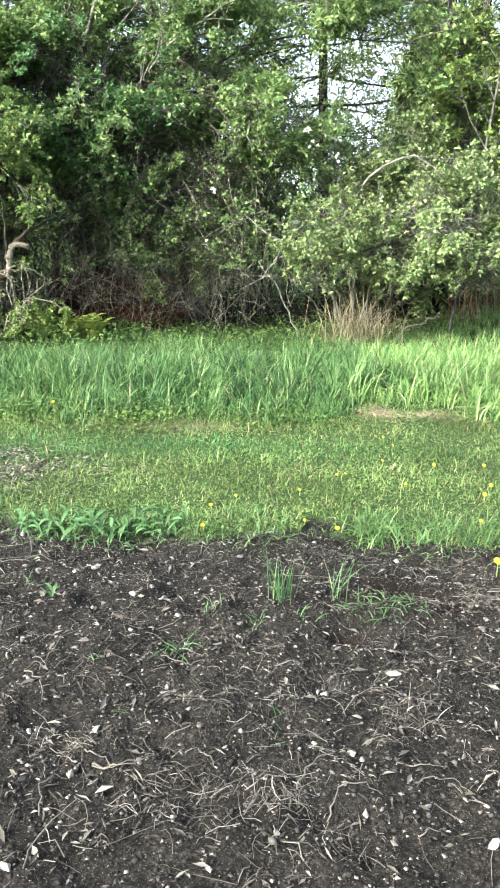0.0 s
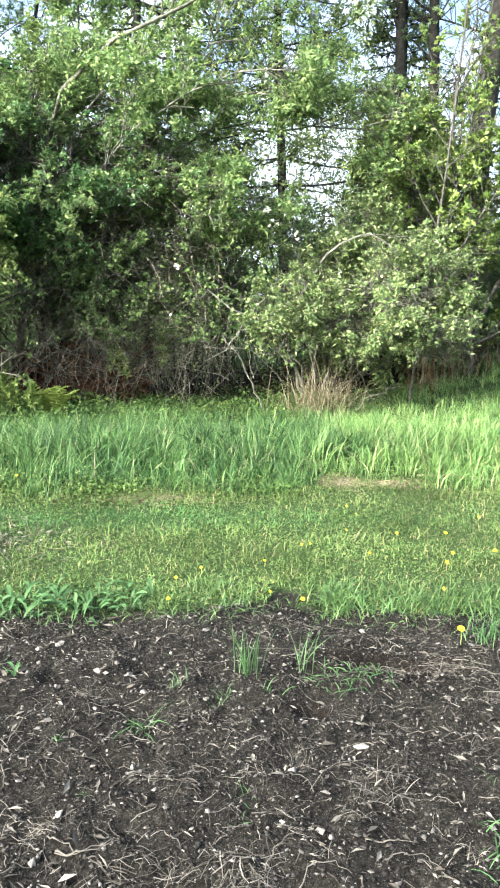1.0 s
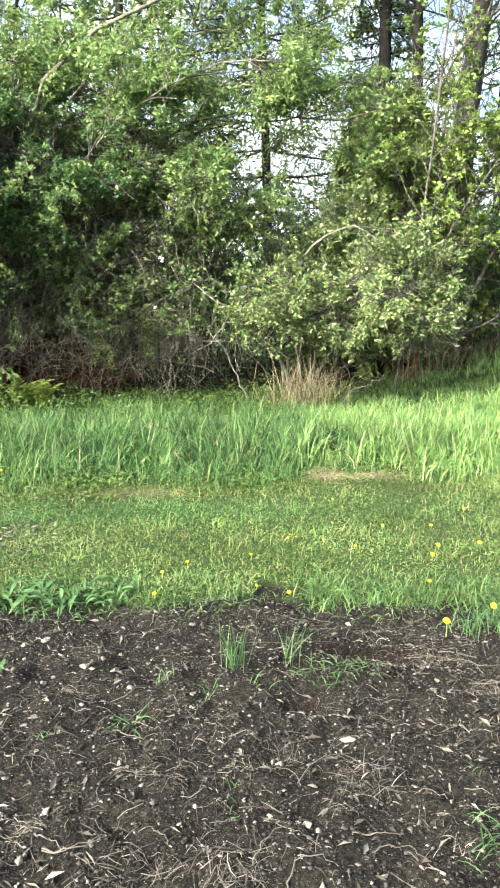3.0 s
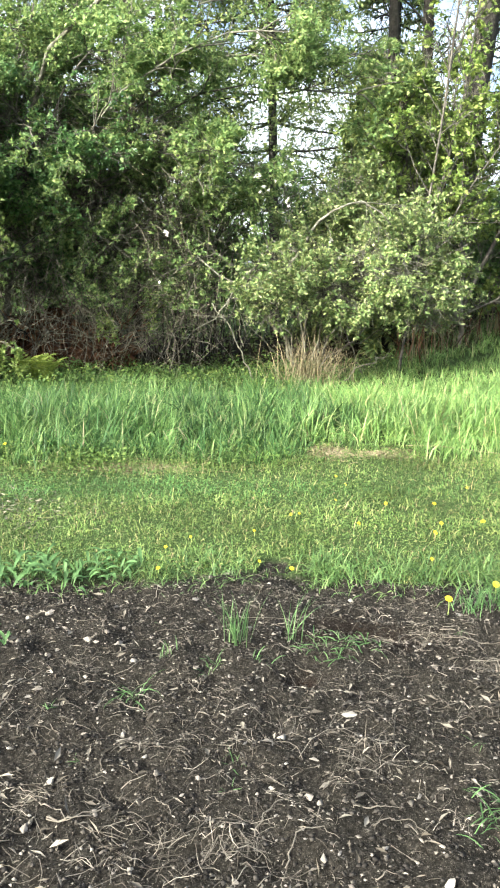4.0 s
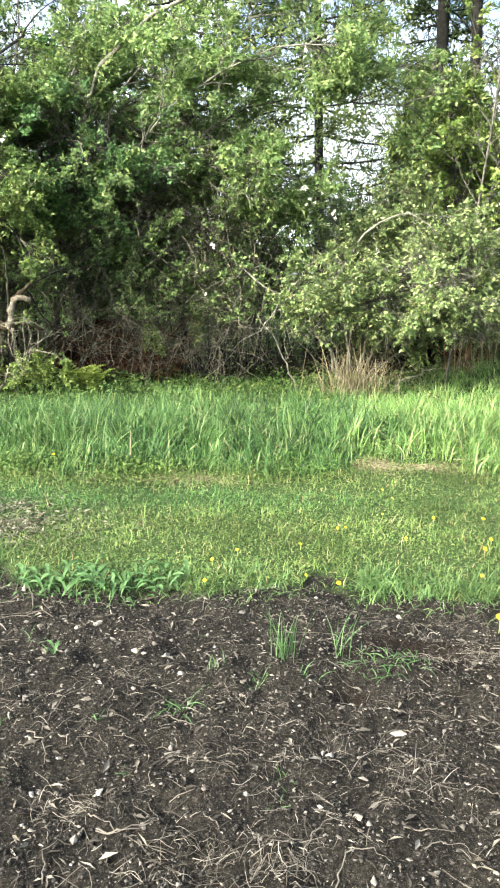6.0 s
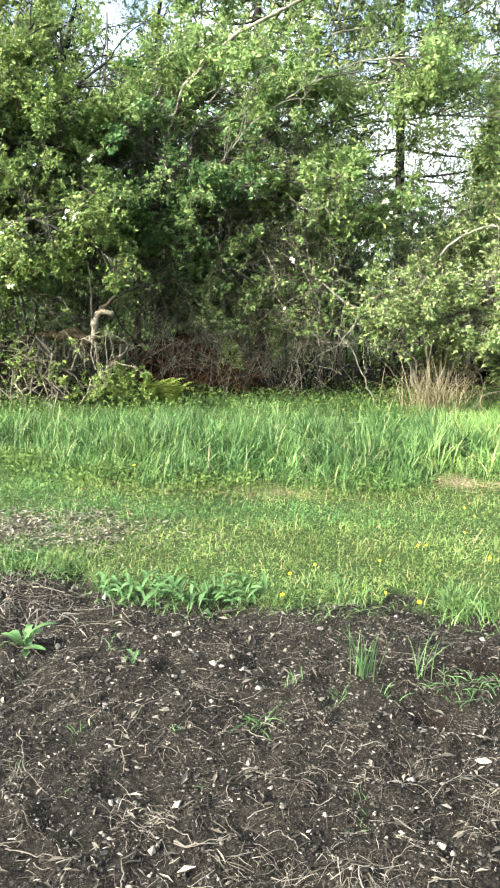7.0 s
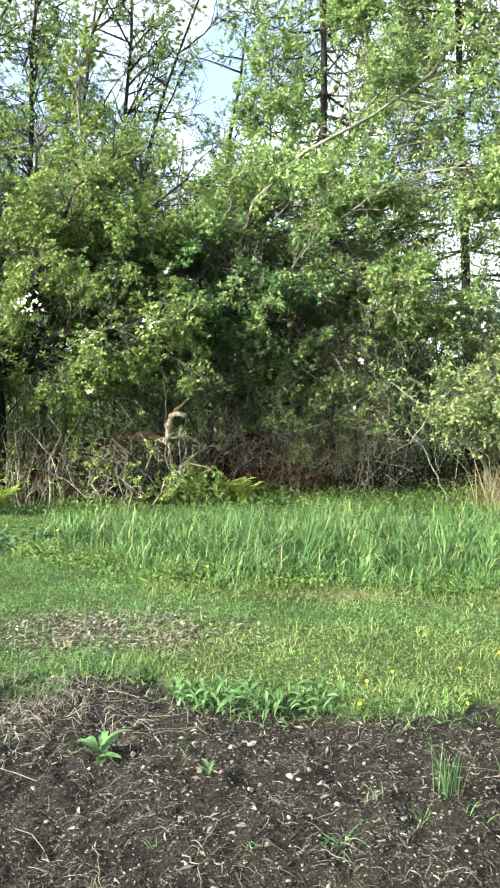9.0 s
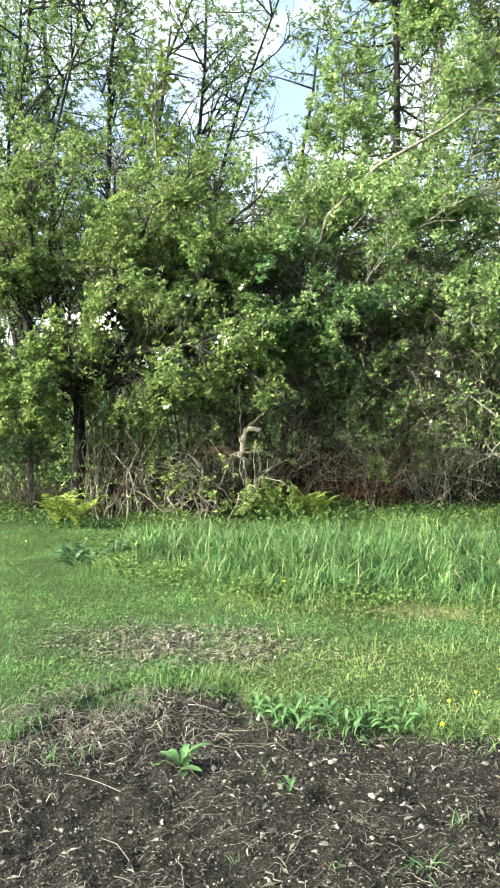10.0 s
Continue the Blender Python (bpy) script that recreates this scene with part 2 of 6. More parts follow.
def lattice(x, y, seed):
    h = (np.asarray(x, np.int64) * 374761393 + np.asarray(y, np.int64) * 668265263 + seed * 1442695041) & 0x7FFFFFFF
    h = ((h ^ (h >> 13)) * 1274126177) & 0x7FFFFFFF
    return ((h ^ (h >> 16)) & 0xFFFF) / 65535.0


def vnoise(x, y, size, seed=0):
    """Smooth noise from 0 to 1 with lumps of that size in metres."""
    x, y = np.asarray(x, float) / size, np.asarray(y, float) / size
    xi, yi = np.floor(x), np.floor(y)
    u, v = x - xi, y - yi
    u, v = u * u * (3 - 2 * u), v * v * (3 - 2 * v)
    a, b = lattice(xi, yi, seed), lattice(xi + 1, yi, seed)
    c, d = lattice(xi, yi + 1, seed), lattice(xi + 1, yi + 1, seed)
    return (a * (1 - u) + b * u) * (1 - v) + (c * (1 - u) + d * u) * v


def smooth(a, b, v):
    t = np.clip((np.asarray(v, float) - a) / (b - a), 0, 1)
    return t * t * (3 - 2 * t)


EDGE_X = [-3.4, -2.72, -2.42, -2.24, -2.02, -1.8, -1.5, -1.2, -0.7, 0.0, 0.6, 1.24, 2.5]
EDGE_Y = [-8.0, 1.6, 2.7, 3.45, 3.76, 3.92, 3.8, 3.55, 3.54, 3.58, 3.54, 3.47, 3.36]


def soil_at(x, y):
    """1 on the dug bed, 0 on the turf."""
    x, y = np.asarray(x, float), np.asarray(y, float)
    x = x + 0.34 * smooth(-1.4, -1.8, x) * (vnoise(x, y, 0.14, 44) - 0.5)
    edge = np.interp(x, EDGE_X, EDGE_Y) + 0.16 * (vnoise(x, y, 0.22, 3) - 0.5) + 0.06 * (vnoise(x, y, 0.07, 4) - 0.5)
    s = 1 - smooth(0.01, 0.08, y - edge)
    patch = np.exp(-(((x - 0.2) / 0.2) ** 2 + ((y - 3.69) / 0.11) ** 2)) * (0.45 + 0.95 * vnoise(x, y, 0.07, 36))
    worn = 0.6 * np.exp(-(((x + 2.1) / 0.6) ** 2 + ((y - 4.5) / 0.36) ** 2)) * smooth(0.35, 0.75, vnoise(x, y, 0.12, 33))
    s = s * (1 - smooth(4.55, 4.75, x + 0.3 * vnoise(x, y, 0.3, 45)))
    return np.maximum(np.maximum(s * smooth(-7.0, -6.5, y), smooth(0.35, 0.6, patch)), np.minimum(worn, 0.8))


def litter_at(x, y):
    back = np.interp(x, [-9, -6, -4, 0, 1.5, 3, 6], [10.6, 9.9, 10.6, 11.4, 11.3, 12.8, 15.0])
    return smooth(-0.3, 0.4, y - back + 0.8 * (vnoise(x, y, 0.5, 9) - 0.5)) * (1 - smooth(15.5, 18.0, y))


def gz(x, y):
    """The height of the ground."""
    x, y = np.asarray(x, float), np.asarray(y, float)
    s = soil_at(x, y)
    near = smooth(-3.0, -2.6, x) * (1 - smooth(1.7, 2.1, x)) * smooth(0.9, 1.5, y) * (1 - smooth(4.1, 5.5, y))
    rough = (0.05 * (vnoise(x, y, 0.35, 1) - 0.5) + 0.034 * (vnoise(x, y, 0.11, 2) - 0.5) + 0.026 * (vnoise(x, y, 0.045, 5) - 0.5) + 0.01 * (vnoise(x, y, 0.02, 6) - 0.5)) * s * near
    turf = (1 - s) * (0.025 + 0.03 * (vnoise(x, y, 0.6, 7) - 0.5)) + 0.05 * (vnoise(x, y, 1.3, 29) - 0.5) * (1 - near) * (1 - smooth(4, 6, y))
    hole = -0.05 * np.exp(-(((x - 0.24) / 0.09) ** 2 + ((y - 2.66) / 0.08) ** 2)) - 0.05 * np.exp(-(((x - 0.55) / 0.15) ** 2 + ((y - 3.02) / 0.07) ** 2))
    bank = 0.62 * smooth(1.4, 6.0, x) * smooth(7.0, 13.0, y)
    return rough + turf + hole + bank + 0.25 * (vnoise(x, y, 9, 8) - 0.5) * smooth(14, 30, np.hypot(x, y))


def mesh_of(name, verts, faces, mat, sharp=True):
    """A mesh from arrays: verts n x 3, faces m x 3 or m x 4."""
    verts, faces = np.asarray(verts, np.float32), np.asarray(faces, np.int32)
    me = bpy.data.meshes.new(name)
    k = faces.shape[1]
    me.vertices.add(len(verts))
    me.vertices.foreach_set("co", verts.ravel())
    me.loops.add(faces.size)
    me.loops.foreach_set("vertex_index", faces.ravel())
    me.polygons.add(len(faces))
    me.polygons.foreach_set("loop_start", np.arange(0, faces.size, k, dtype=np.int32))
    me.polygons.foreach_set("loop_total", np.full(len(faces), k, np.int32))
    if not sharp:
        me.polygons.foreach_set("use_smooth", np.ones(len(faces), bool))
    me.materials.append(mat)
    me.update(calc_edges=True)
    return me


def part(name, me, parent=None, label="", **tags):
    ob = new(name, me)
    if parent is not None:
        ob.parent = parent
        ob.matrix_parent_inverse = parent.matrix_basis.inverted()
    return tagged(ob, label, **tags)


def thing(name, label, category, at, group=""):
    ob = new(name)
    ob.empty_display_size = 0.1
    ob.matrix_basis = Matrix.Translation(at)
    return tagged(ob, label, category, group)


def join(pieces):
    """Several (verts, faces) with the same face size as one."""
    vs, fs, n = [], [], 0
    for v, f in pieces:
        vs.append(np.asarray(v, float).reshape(-1, 3))
        fs.append(np.asarray(f, int) + n)
        n += len(vs[-1])
    return np.concatenate(vs), np.concatenate(fs)


def tubes(paths, radii, sides=4):
    """Round bars along paths n x p x 3 with radii n x p."""
    paths, radii = np.asarray(paths, float), np.asarray(radii, float)
    if sides >= 7:
        paths, radii = np.concatenate([paths, paths[:, -1:]], 1), np.concatenate([np.broadcast_to(radii, paths.shape[:2]), np.broadcast_to(radii, paths.shape[:2])[:, -1:]], 1)
    n, p, _ = paths.shape
    tan = unit(np.gradient(paths, axis=1))
    mean = unit(paths[:, -1] - paths[:, 0] + 1e-6)
    ref = np.where(np.abs(mean[:, 2:3]) < 0.8, np.array([[0.0, 0, 1]]), np.array([[1.0, 0, 0]]))
    a = unit(np.cross(tan, ref[:, None, :]))
    b = np.cross(tan, a)
    ang = np.linspace(0, 2 * np.pi, sides, endpoint=False)
    ring = a[:, :, None] * np.cos(ang)[None, None, :, None] + b[:, :, None] * np.sin(ang)[None, None, :, None]
    v = paths[:, :, None] + ring * radii[:, :, None, None]
    idx = np.arange(n * p * sides).reshape(n, p, sides)
    nxt = np.roll(idx, -1, axis=2)
    f = np.stack([idx[:, :-1], nxt[:, :-1], nxt[:, 1:], idx[:, 1:]], -1).reshape(-1, 4)
    return v.reshape(-1, 3), f


def ribbons(paths, side, widths):
    """Flat blades along paths n x p x 3; side n x 3, widths n x p."""
    n, p, _ = paths.shape
    off = side[:, None, :] * widths[:, :, None] * 0.5
    v = np.stack([paths - off, paths + off], 2)
    idx = np.arange(n * p * 2).reshape(n, p, 2)
    f = np.stack([idx[:, :-1, 0], idx[:, :-1, 1], idx[:, 1:, 1], idx[:, 1:, 0]], -1).reshape(-1, 4)
    return v.reshape(-1, 3), f


def leaves(pos, way, normal, length, width, fold=0.25):
    """Pointed leaves, each folded a little along its rib."""
    way = unit(way)
    side = unit(np.cross(way, normal))
    up = np.cross(side, way)
    length, width = np.asarray(length)[:, None], np.asarray(width)[:, None]
    mid = pos + way * length * 0.45
    tip = pos + way * length - up * length * 0.12
    l, r = mid - side * width * 0.5 + up * width * fold, mid + side * width * 0.5 + up * width * fold
    v = np.stack([pos, l, tip, r], 1).reshape(-1, 3)
    b = np.arange(len(pos))[:, None] * 4
    return v, np.concatenate([b + np.array([[0, 2, 1]]), b + np.array([[0, 3, 2]])], 1).reshape(-1, 3)


def rand_unit(n):
    return unit(RNG.normal(size=(n, 3)))


def resample(pts, p, wobble=0.0):
    pts = np.asarray(pts, float)
    d = np.r_[0, np.cumsum(np.linalg.norm(np.diff(pts, axis=0), axis=1))]
    t = np.linspace(0, d[-1], p)
    q = np.stack([np.interp(t, d, pts[:, k]) for k in range(3)], 1)
    q[1:-1] = 0.25 * q[:-2] + 0.5 * q[1:-1] + 0.25 * q[2:]
    w = RNG.normal(size=q.shape) * wobble
    w[0] = 0
    return q + w


def offshoots(parents, n, t0, t1, length, angle, up=0.0, bend=0.0, wob=0.12, p=6):
    """n branches that leave random parents between t0 and t1 of their length."""
    m, k, _ = parents.shape
    i = RNG.integers(0, m, n)
    t = RNG.uniform(t0, t1, n) * (k - 1)
    j = np.minimum(t.astype(int), k - 2)
    fr = (t - j)[:, None]
    a, b = parents[i, j], parents[i, j + 1]
    start = a * (1 - fr) + b * fr
    tan = unit(b - a)
    perp = unit(np.cross(tan, rand_unit(n)))
    ang = np.radians(angle) * RNG.uniform(0.6, 1.3, n)[:, None]
    d = unit(tan * np.cos(ang) + perp * np.sin(ang) + np.array([0, 0, up]))
    ln = length * RNG.uniform(0.5, 1.25, n) * (1.15 - 0.5 * t / (k - 1))
    out = np.empty((n, p, 3))
    out[:, 0] = start
    for s in range(1, p):
        d = unit(d + RNG.normal(size=(n, 3)) * wob + np.array([0, 0, bend]))
        out[:, s] = out[:, s - 1] + d * (ln / (p - 1))[:, None]
    return out


def taper(n, p, r0, r1=None):
    r = np.linspace(1, 0.35 if r1 is None else r1 / r0, p)[None] * r0
    return r * RNG.uniform(0.75, 1.25, (n, 1))


def leaf_sprays(twigs, per_twig, per_spur, length, ratio, t0=0.15, flat=0.5, gap=(0.26, 0.66)):
    """Whorls of leaves at spurs along the twigs."""
    m, k, _ = twigs.shape
    i = np.repeat(np.arange(m), per_twig)
    t = RNG.uniform(t0, 1.0, len(i)) * (k - 1)
    j = np.minimum(t.astype(int), k - 2)
    fr = (t - j)[:, None]
    spur = twigs[i, j] * (1 - fr) + twigs[i, j + 1] * fr
    tan = unit(twigs[i, j + 1] - twigs[i, j])
    keep = vnoise(spur[:, 0] + 0.7 * spur[:, 1], spur[:, 2] + 0.2 * spur[:, 1], 0.3, 77) > RNG.uniform(*gap, len(spur))
    spur, tan = spur[keep], tan[keep]
    spur, tan = np.repeat(spur, per_spur, 0), np.repeat(tan, per_spur, 0)
    n = len(spur)
    way = unit(tan * 0.5 + rand_unit(n) * np.array([1, 1, 0.7]) + np.array([0, 0, 0.1]))
    nor = unit(rand_unit(n) + np.array([-0.15, -0.25, 1.0]) * flat * 2)
    ln = length * RNG.uniform(0.55, 1.2, n)
    return leaves(spur + RNG.normal(size=(n, 3)) * 0.012, way, nor, ln, ln * ratio * RNG.uniform(0.8, 1.2, n))


def outside(points, holes):
    """True where a point lies in none of the ellipsoids (centre, radii)."""
    keep = np.ones(len(points), bool)
    for c, r in holes:
        keep &= (((points - np.array(c)) / np.array(r)) ** 2).sum(1) > 1
    return keep


def woody(name, label, category, base, stems, levels, leaf, m_wood, m_leaf, holes=(), blossoms=(), stem_r=0.04, wobble=0.03, group="", m_twig=None, floor=0.15, bare=0.0, fork=0.0, thin_twigs=1, gap=(0.26, 0.66), twig_gap=0.14):
    """A tree or shrub: stems given as lines of points, levels of offshoots (n, t0, t1, length, angle, up, bend, radius), leaves on the last two levels."""
    root = thing(name, label, category, base, group)
    reseed(*base)
    if fork:
        s0 = np.array(stems[0], float)
        foot = [tuple(np.interp(z, s0[:3, 2], s0[:3, i]) for i in range(3)) for z in (0.0, fork * 0.5, fork)]
        stems = [stems[0]] + [[foot[2]] + [q for q in s[1:] if q[2] > fork + 0.25] for s in stems[1:]]
    lines = np.stack([resample(s, 9, wobble) for s in stems])
    down = lines[:, 0, 2] < 0.2
    lines[down, 0, 2] = gz(lines[down, 0, 0], lines[down, 0, 1]) - 0.05
    for k, line in enumerate(lines):
        r = stem_r * (1.0 if k < 1 else RNG.uniform(0.45, 0.8))
        part("stem", mesh_of("stem", *tubes(line[None], taper(1, 9, r, r * 0.3), 7), m_wood, False), root)
    wood = []
    twigwood, layers, last = [], [lines], lines
    for n, t0, t1, length, angle, up, bend, r in levels:
        last = offshoots(last, n, t0, t1, length, angle, up, bend)
        keep = outside(last[:, -1], holes) & outside(last[:, 3], holes) & (last[:, :, 2].min(1) > floor)
        if bare and r < 0.0045:
            keep &= RNG.uniform(0, 1, len(keep)) < 0.3 + 0.7 * smooth(bare * 0.5, bare * 1.1, last[:, 3, 2])
        if r < 0.007:
            mid = last[:, 3]
            keep &= vnoise(mid[:, 0] + 0.7 * mid[:, 1], mid[:, 2] + 0.2 * mid[:, 1], 0.3, 77) > RNG.uniform(gap[0] - twig_gap, gap[1] - twig_gap, len(mid))
        last = last[keep]
        layers.append(last)
        shown = last if r > 0.008 else last[:, [0, 2, 3, 5]] if r > 0.0046 else last[::thin_twigs][:, [0, 2, 5]]
        (wood if r > 0.009 else twigwood).append(tubes(shown, taper(len(shown), shown.shape[1], r), 5 if r > 0.009 else 3))
    if wood:
        part("limbwork", mesh_of("limbwork", *join(wood), m_wood, False), root, kind="stuff")
    if twigwood:
        part("twigwork", mesh_of("twigwork", *join(twigwood), m_twig or m_wood, False), root, kind="stuff")
    per_twig, per_spur, length, ratio = leaf
    for k in (-1, -2):
        if bare and len(layers) > 2:
            z = layers[k][:, 3, 2]
            layers[k] = layers[k][RNG.uniform(0, 1, len(z)) < 0.16 + 0.84 * smooth(bare * 0.55, bare * 1.2, z)]
    if per_twig:
        piece = [leaf_sprays(layers[-1], per_twig, per_spur, length, ratio, gap=gap)]
        if len(layers) > 2:
            piece.append(leaf_sprays(layers[-2], max(1, per_twig // 2), per_spur, length, ratio, 0.4, gap=gap))
        part("crown", mesh_of("crown", *join(piece), m_leaf), root, kind="stuff")
    for c, n, spread in blossoms:
        pos = np.array(c) + RNG.normal(size=(n, 3)) * spread
        pos = np.repeat(pos, 5, 0)
        k = len(pos)
        me = mesh_of("blossom", *leaves(pos, rand_unit(k) + np.array([0, -0.4, 0.2]), rand_unit(k) + np.array([-0.4, -1.0, 0.6]), RNG.uniform(0.02, 0.034, k), RNG.uniform(0.019, 0.03, k)), M_BLOSSOM)
        part("blossom", me, root, "cluster of white blossom")
    return root


# ---- the ground: one sheet ----


def spaced(lo, hi, step, far, growth=1.18):
    """Even steps from lo to hi, growing outside them as far as far."""
    mid = list(np.arange(lo, hi + step / 2, step))
    s, v = step, hi
    while v < far:
        s *= growth
        v += s
        mid.append(v)
    s, v = step, lo
    while v > -far:
        s *= growth
        v -= s
        mid.insert(0, v)
    return np.array(mid)


gx, gy = spaced(-2.6, 1.7, 0.021, 400), spaced(1.3, 4.1, 0.021, 400, 1.14)
GX, GY = np.meshgrid(gx, gy)
gv = np.stack([GX.ravel(), GY.ravel(), gz(GX.ravel(), GY.ravel())], 1)
gi = np.arange(GX.size).reshape(GX.shape)
gf = np.stack([gi[:-1, :-1], gi[:-1, 1:], gi[1:, 1:], gi[1:, :-1]], -1).reshape(-1, 4)
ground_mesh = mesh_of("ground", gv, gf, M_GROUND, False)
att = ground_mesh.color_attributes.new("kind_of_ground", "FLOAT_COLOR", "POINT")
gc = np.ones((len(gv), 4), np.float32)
# third channel: the two dips whose red-brown colour also holds their shade
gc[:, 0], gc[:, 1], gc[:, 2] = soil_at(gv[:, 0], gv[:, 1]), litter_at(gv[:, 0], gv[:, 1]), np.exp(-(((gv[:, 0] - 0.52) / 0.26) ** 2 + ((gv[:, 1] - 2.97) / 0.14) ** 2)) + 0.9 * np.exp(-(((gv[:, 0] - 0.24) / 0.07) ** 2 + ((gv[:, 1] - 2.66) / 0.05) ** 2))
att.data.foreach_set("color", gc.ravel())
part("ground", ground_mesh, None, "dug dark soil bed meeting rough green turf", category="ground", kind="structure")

# ---- grass ----


def blades(x, y, height, lean, width, points=3, together=0.0, way=None, tilted=(0.0, 0.3)):
    """Blades of grass rooted at x, y, that arch over more and more towards their tips."""
    n = len(x)
    a = RNG.uniform(0, 2 * np.pi, n) if way is None else way
    if together:
        a = a * (1 - together) + together * 4 * np.pi * vnoise(x, y, 0.3, 57)
    out = np.stack([np.cos(a), np.sin(a), np.zeros(n)], 1)
    t = np.linspace(0, 1, points)
    path = np.stack([x, y, gz(x, y) - 0.008], 1)[:, None, :] + np.zeros((n, points, 3))
    start = RNG.uniform(*tilted, n)
    step = height / (points - 1)
    for k in range(1, points):
        tilt = start + lean * (t[k] - 0.5 * t[1]) ** 1.4 * 1.25
        path[:, k] = path[:, k - 1] + out * (np.sin(tilt) * step)[:, None]
        path[:, k, 2] += np.cos(tilt) * step
    path[:, 1:, 2] = np.maximum(path[:, 1:, 2], path[:, :1, 2] + 0.01)
    turn = unit(np.stack([-np.sin(a), np.cos(a), np.zeros(n)], 1) + RNG.normal(size=(n, 3)) * 0.25)
    w = width[:, None] * np.minimum(1.0, 0.55 + 1.5 * t[None]) * (1 - 0.9 * t[None] ** 2.2)
    return ribbons(path, turn, w)


def tall_front(x):
    return np.interp(x, [-4.3, -3.66, -2.84, -2, -1.2, 0.15, 0.82, 1.5, 6], [7.3, 6.6, 6.15, 5.85, 5.7, 5.8, 6.2, 5.85, 5.6])


def tall_back(x):
    return np.interp(x, [-4.3, -3, -1, 0, 1, 2, 3, 4, 6], [8.1, 9.0, 9.5, 9.3, 9.7, 10.8, 12.4, 13.8, 15.5])


def in_tall(x, y):
    f = tall_front(x) + 0.35 * (vnoise(x, y, 0.4, 11) - 0.5)
    hay = (np.hypot((x - 0.74) / 0.14, (y - 6.12) / 0.2) < 1) | (np.hypot((x - 1.16) / 0.2, (y - 6.05) / 0.15) < 1)
    return (y > f) & (y < tall_back(x)) & (x > -4.1 + 0.5 * (vnoise(x, y, 0.5, 12) - 0.5)) & ~hay


n = 290000
x, y = RNG.uniform(-6.2, 3.0, n), RNG.uniform(2.2, 10.5, n)
half = 0.42 * y + 0.5
keep = (soil_at(x, y) < RNG.uniform(0.3, 0.85, n)) & ~in_tall(x, y) & (x < half) & (x > -0.75 * y - 0.1) & (y < np.where(x < -3.9, 9.8, 7.2)) & (litter_at(x, y) < 0.4)
thin = np.exp(-(((x + 2.2) / 0.75) ** 2 + ((y - 4.65) / 0.38) ** 2))
keep &= RNG.uniform(0, 1, n) > 0.55 * thin
rim = np.exp(-((x + 0.08 - np.interp(y, EDGE_Y[1:6], EDGE_X[1:6])) / 0.22) ** 2) * (y < 3.95)
keep &= RNG.uniform(0, 1, n) > 0.7 * rim
keep &= (np.hypot((x - 0.74) / 0.1, (y - 6.12) / 0.15) > 1) & (np.hypot((x - 1.16) / 0.17, (y - 6.05) / 0.1) > 1)
keep &= RNG.uniform(0, 1, n) < np.clip(1.5 - 0.09 * y, 0.5, 1) * (1 - 0.2 * smooth(-2.0, -3.2, x))
x, y = x[keep], y[keep]
edge = 1 - smooth(0.05, 0.4, y - np.interp(x, EDGE_X, EDGE_Y))
h = (0.032 + 0.058 * vnoise(x, y, 0.13, 13) ** 1.7 + 0.05 * edge * np.where((x > -1.35) & (x < -0.5), 0.3, np.where(x < -1.85, 0.9, 1)) * vnoise(x, y, 0.2, 14)) * RNG.uniform(0.5, 1.35, len(x))
h += 0.05 * smooth(0.5, 0.0, tall_front(x) - y) * (x > -4)
lush = (x + 1.2 * (vnoise(x, y, 0.7, 59) - 0.5) < -1.7 - 0.3 * (y - 4)) | (np.exp(-((y - 5.15 + 0.5 * (vnoise(x, y, 0.9, 62) - 0.5)) / 0.4) ** 2) * (0.35 + 0.7 * smooth(1.4, -0.6, x)) > RNG.uniform(0.1, 1, len(x)))
for pick, mat, lab in ((~lush, M_LAWN, "short mown green lawn with straw-coloured dead blades"), (lush, M_LUSH, "lush green mown lawn beside the bed")):
    k = int(pick.sum())
    part("mown_grass", mesh_of("mown_grass", *blades(x[pick], y[pick], h[pick], RNG.uniform(0.3, 2.2, k), RNG.uniform(0.003, 0.0065, k), tilted=(0.05, 1.1)), mat), None, lab, category="grass", kind="stuff")


def tussocks(count, per, spread):
    """Places and headings of blades that grow in tufts."""
    cx, cy = RNG.uniform(-4.6, 5.6, count), RNG.uniform(5.3, 14, count)
    near = np.clip(1.2 - 0.16 * (cy - tall_front(cx)), 0.3, 1)
    keep = in_tall(cx, cy) & (cx < 0.4 * cy + 0.4) & (cx > -0.62 * cy) & (RNG.uniform(0, 1, count) < near)
    cx, cy = np.repeat(cx[keep], per), np.repeat(cy[keep], per)
    dx, dy = RNG.normal(size=len(cx)) * spread, RNG.normal(size=len(cx)) * spread
    return cx + dx, cy + dy, np.arctan2(dy, dx) + RNG.normal(size=len(cx)) * 0.8


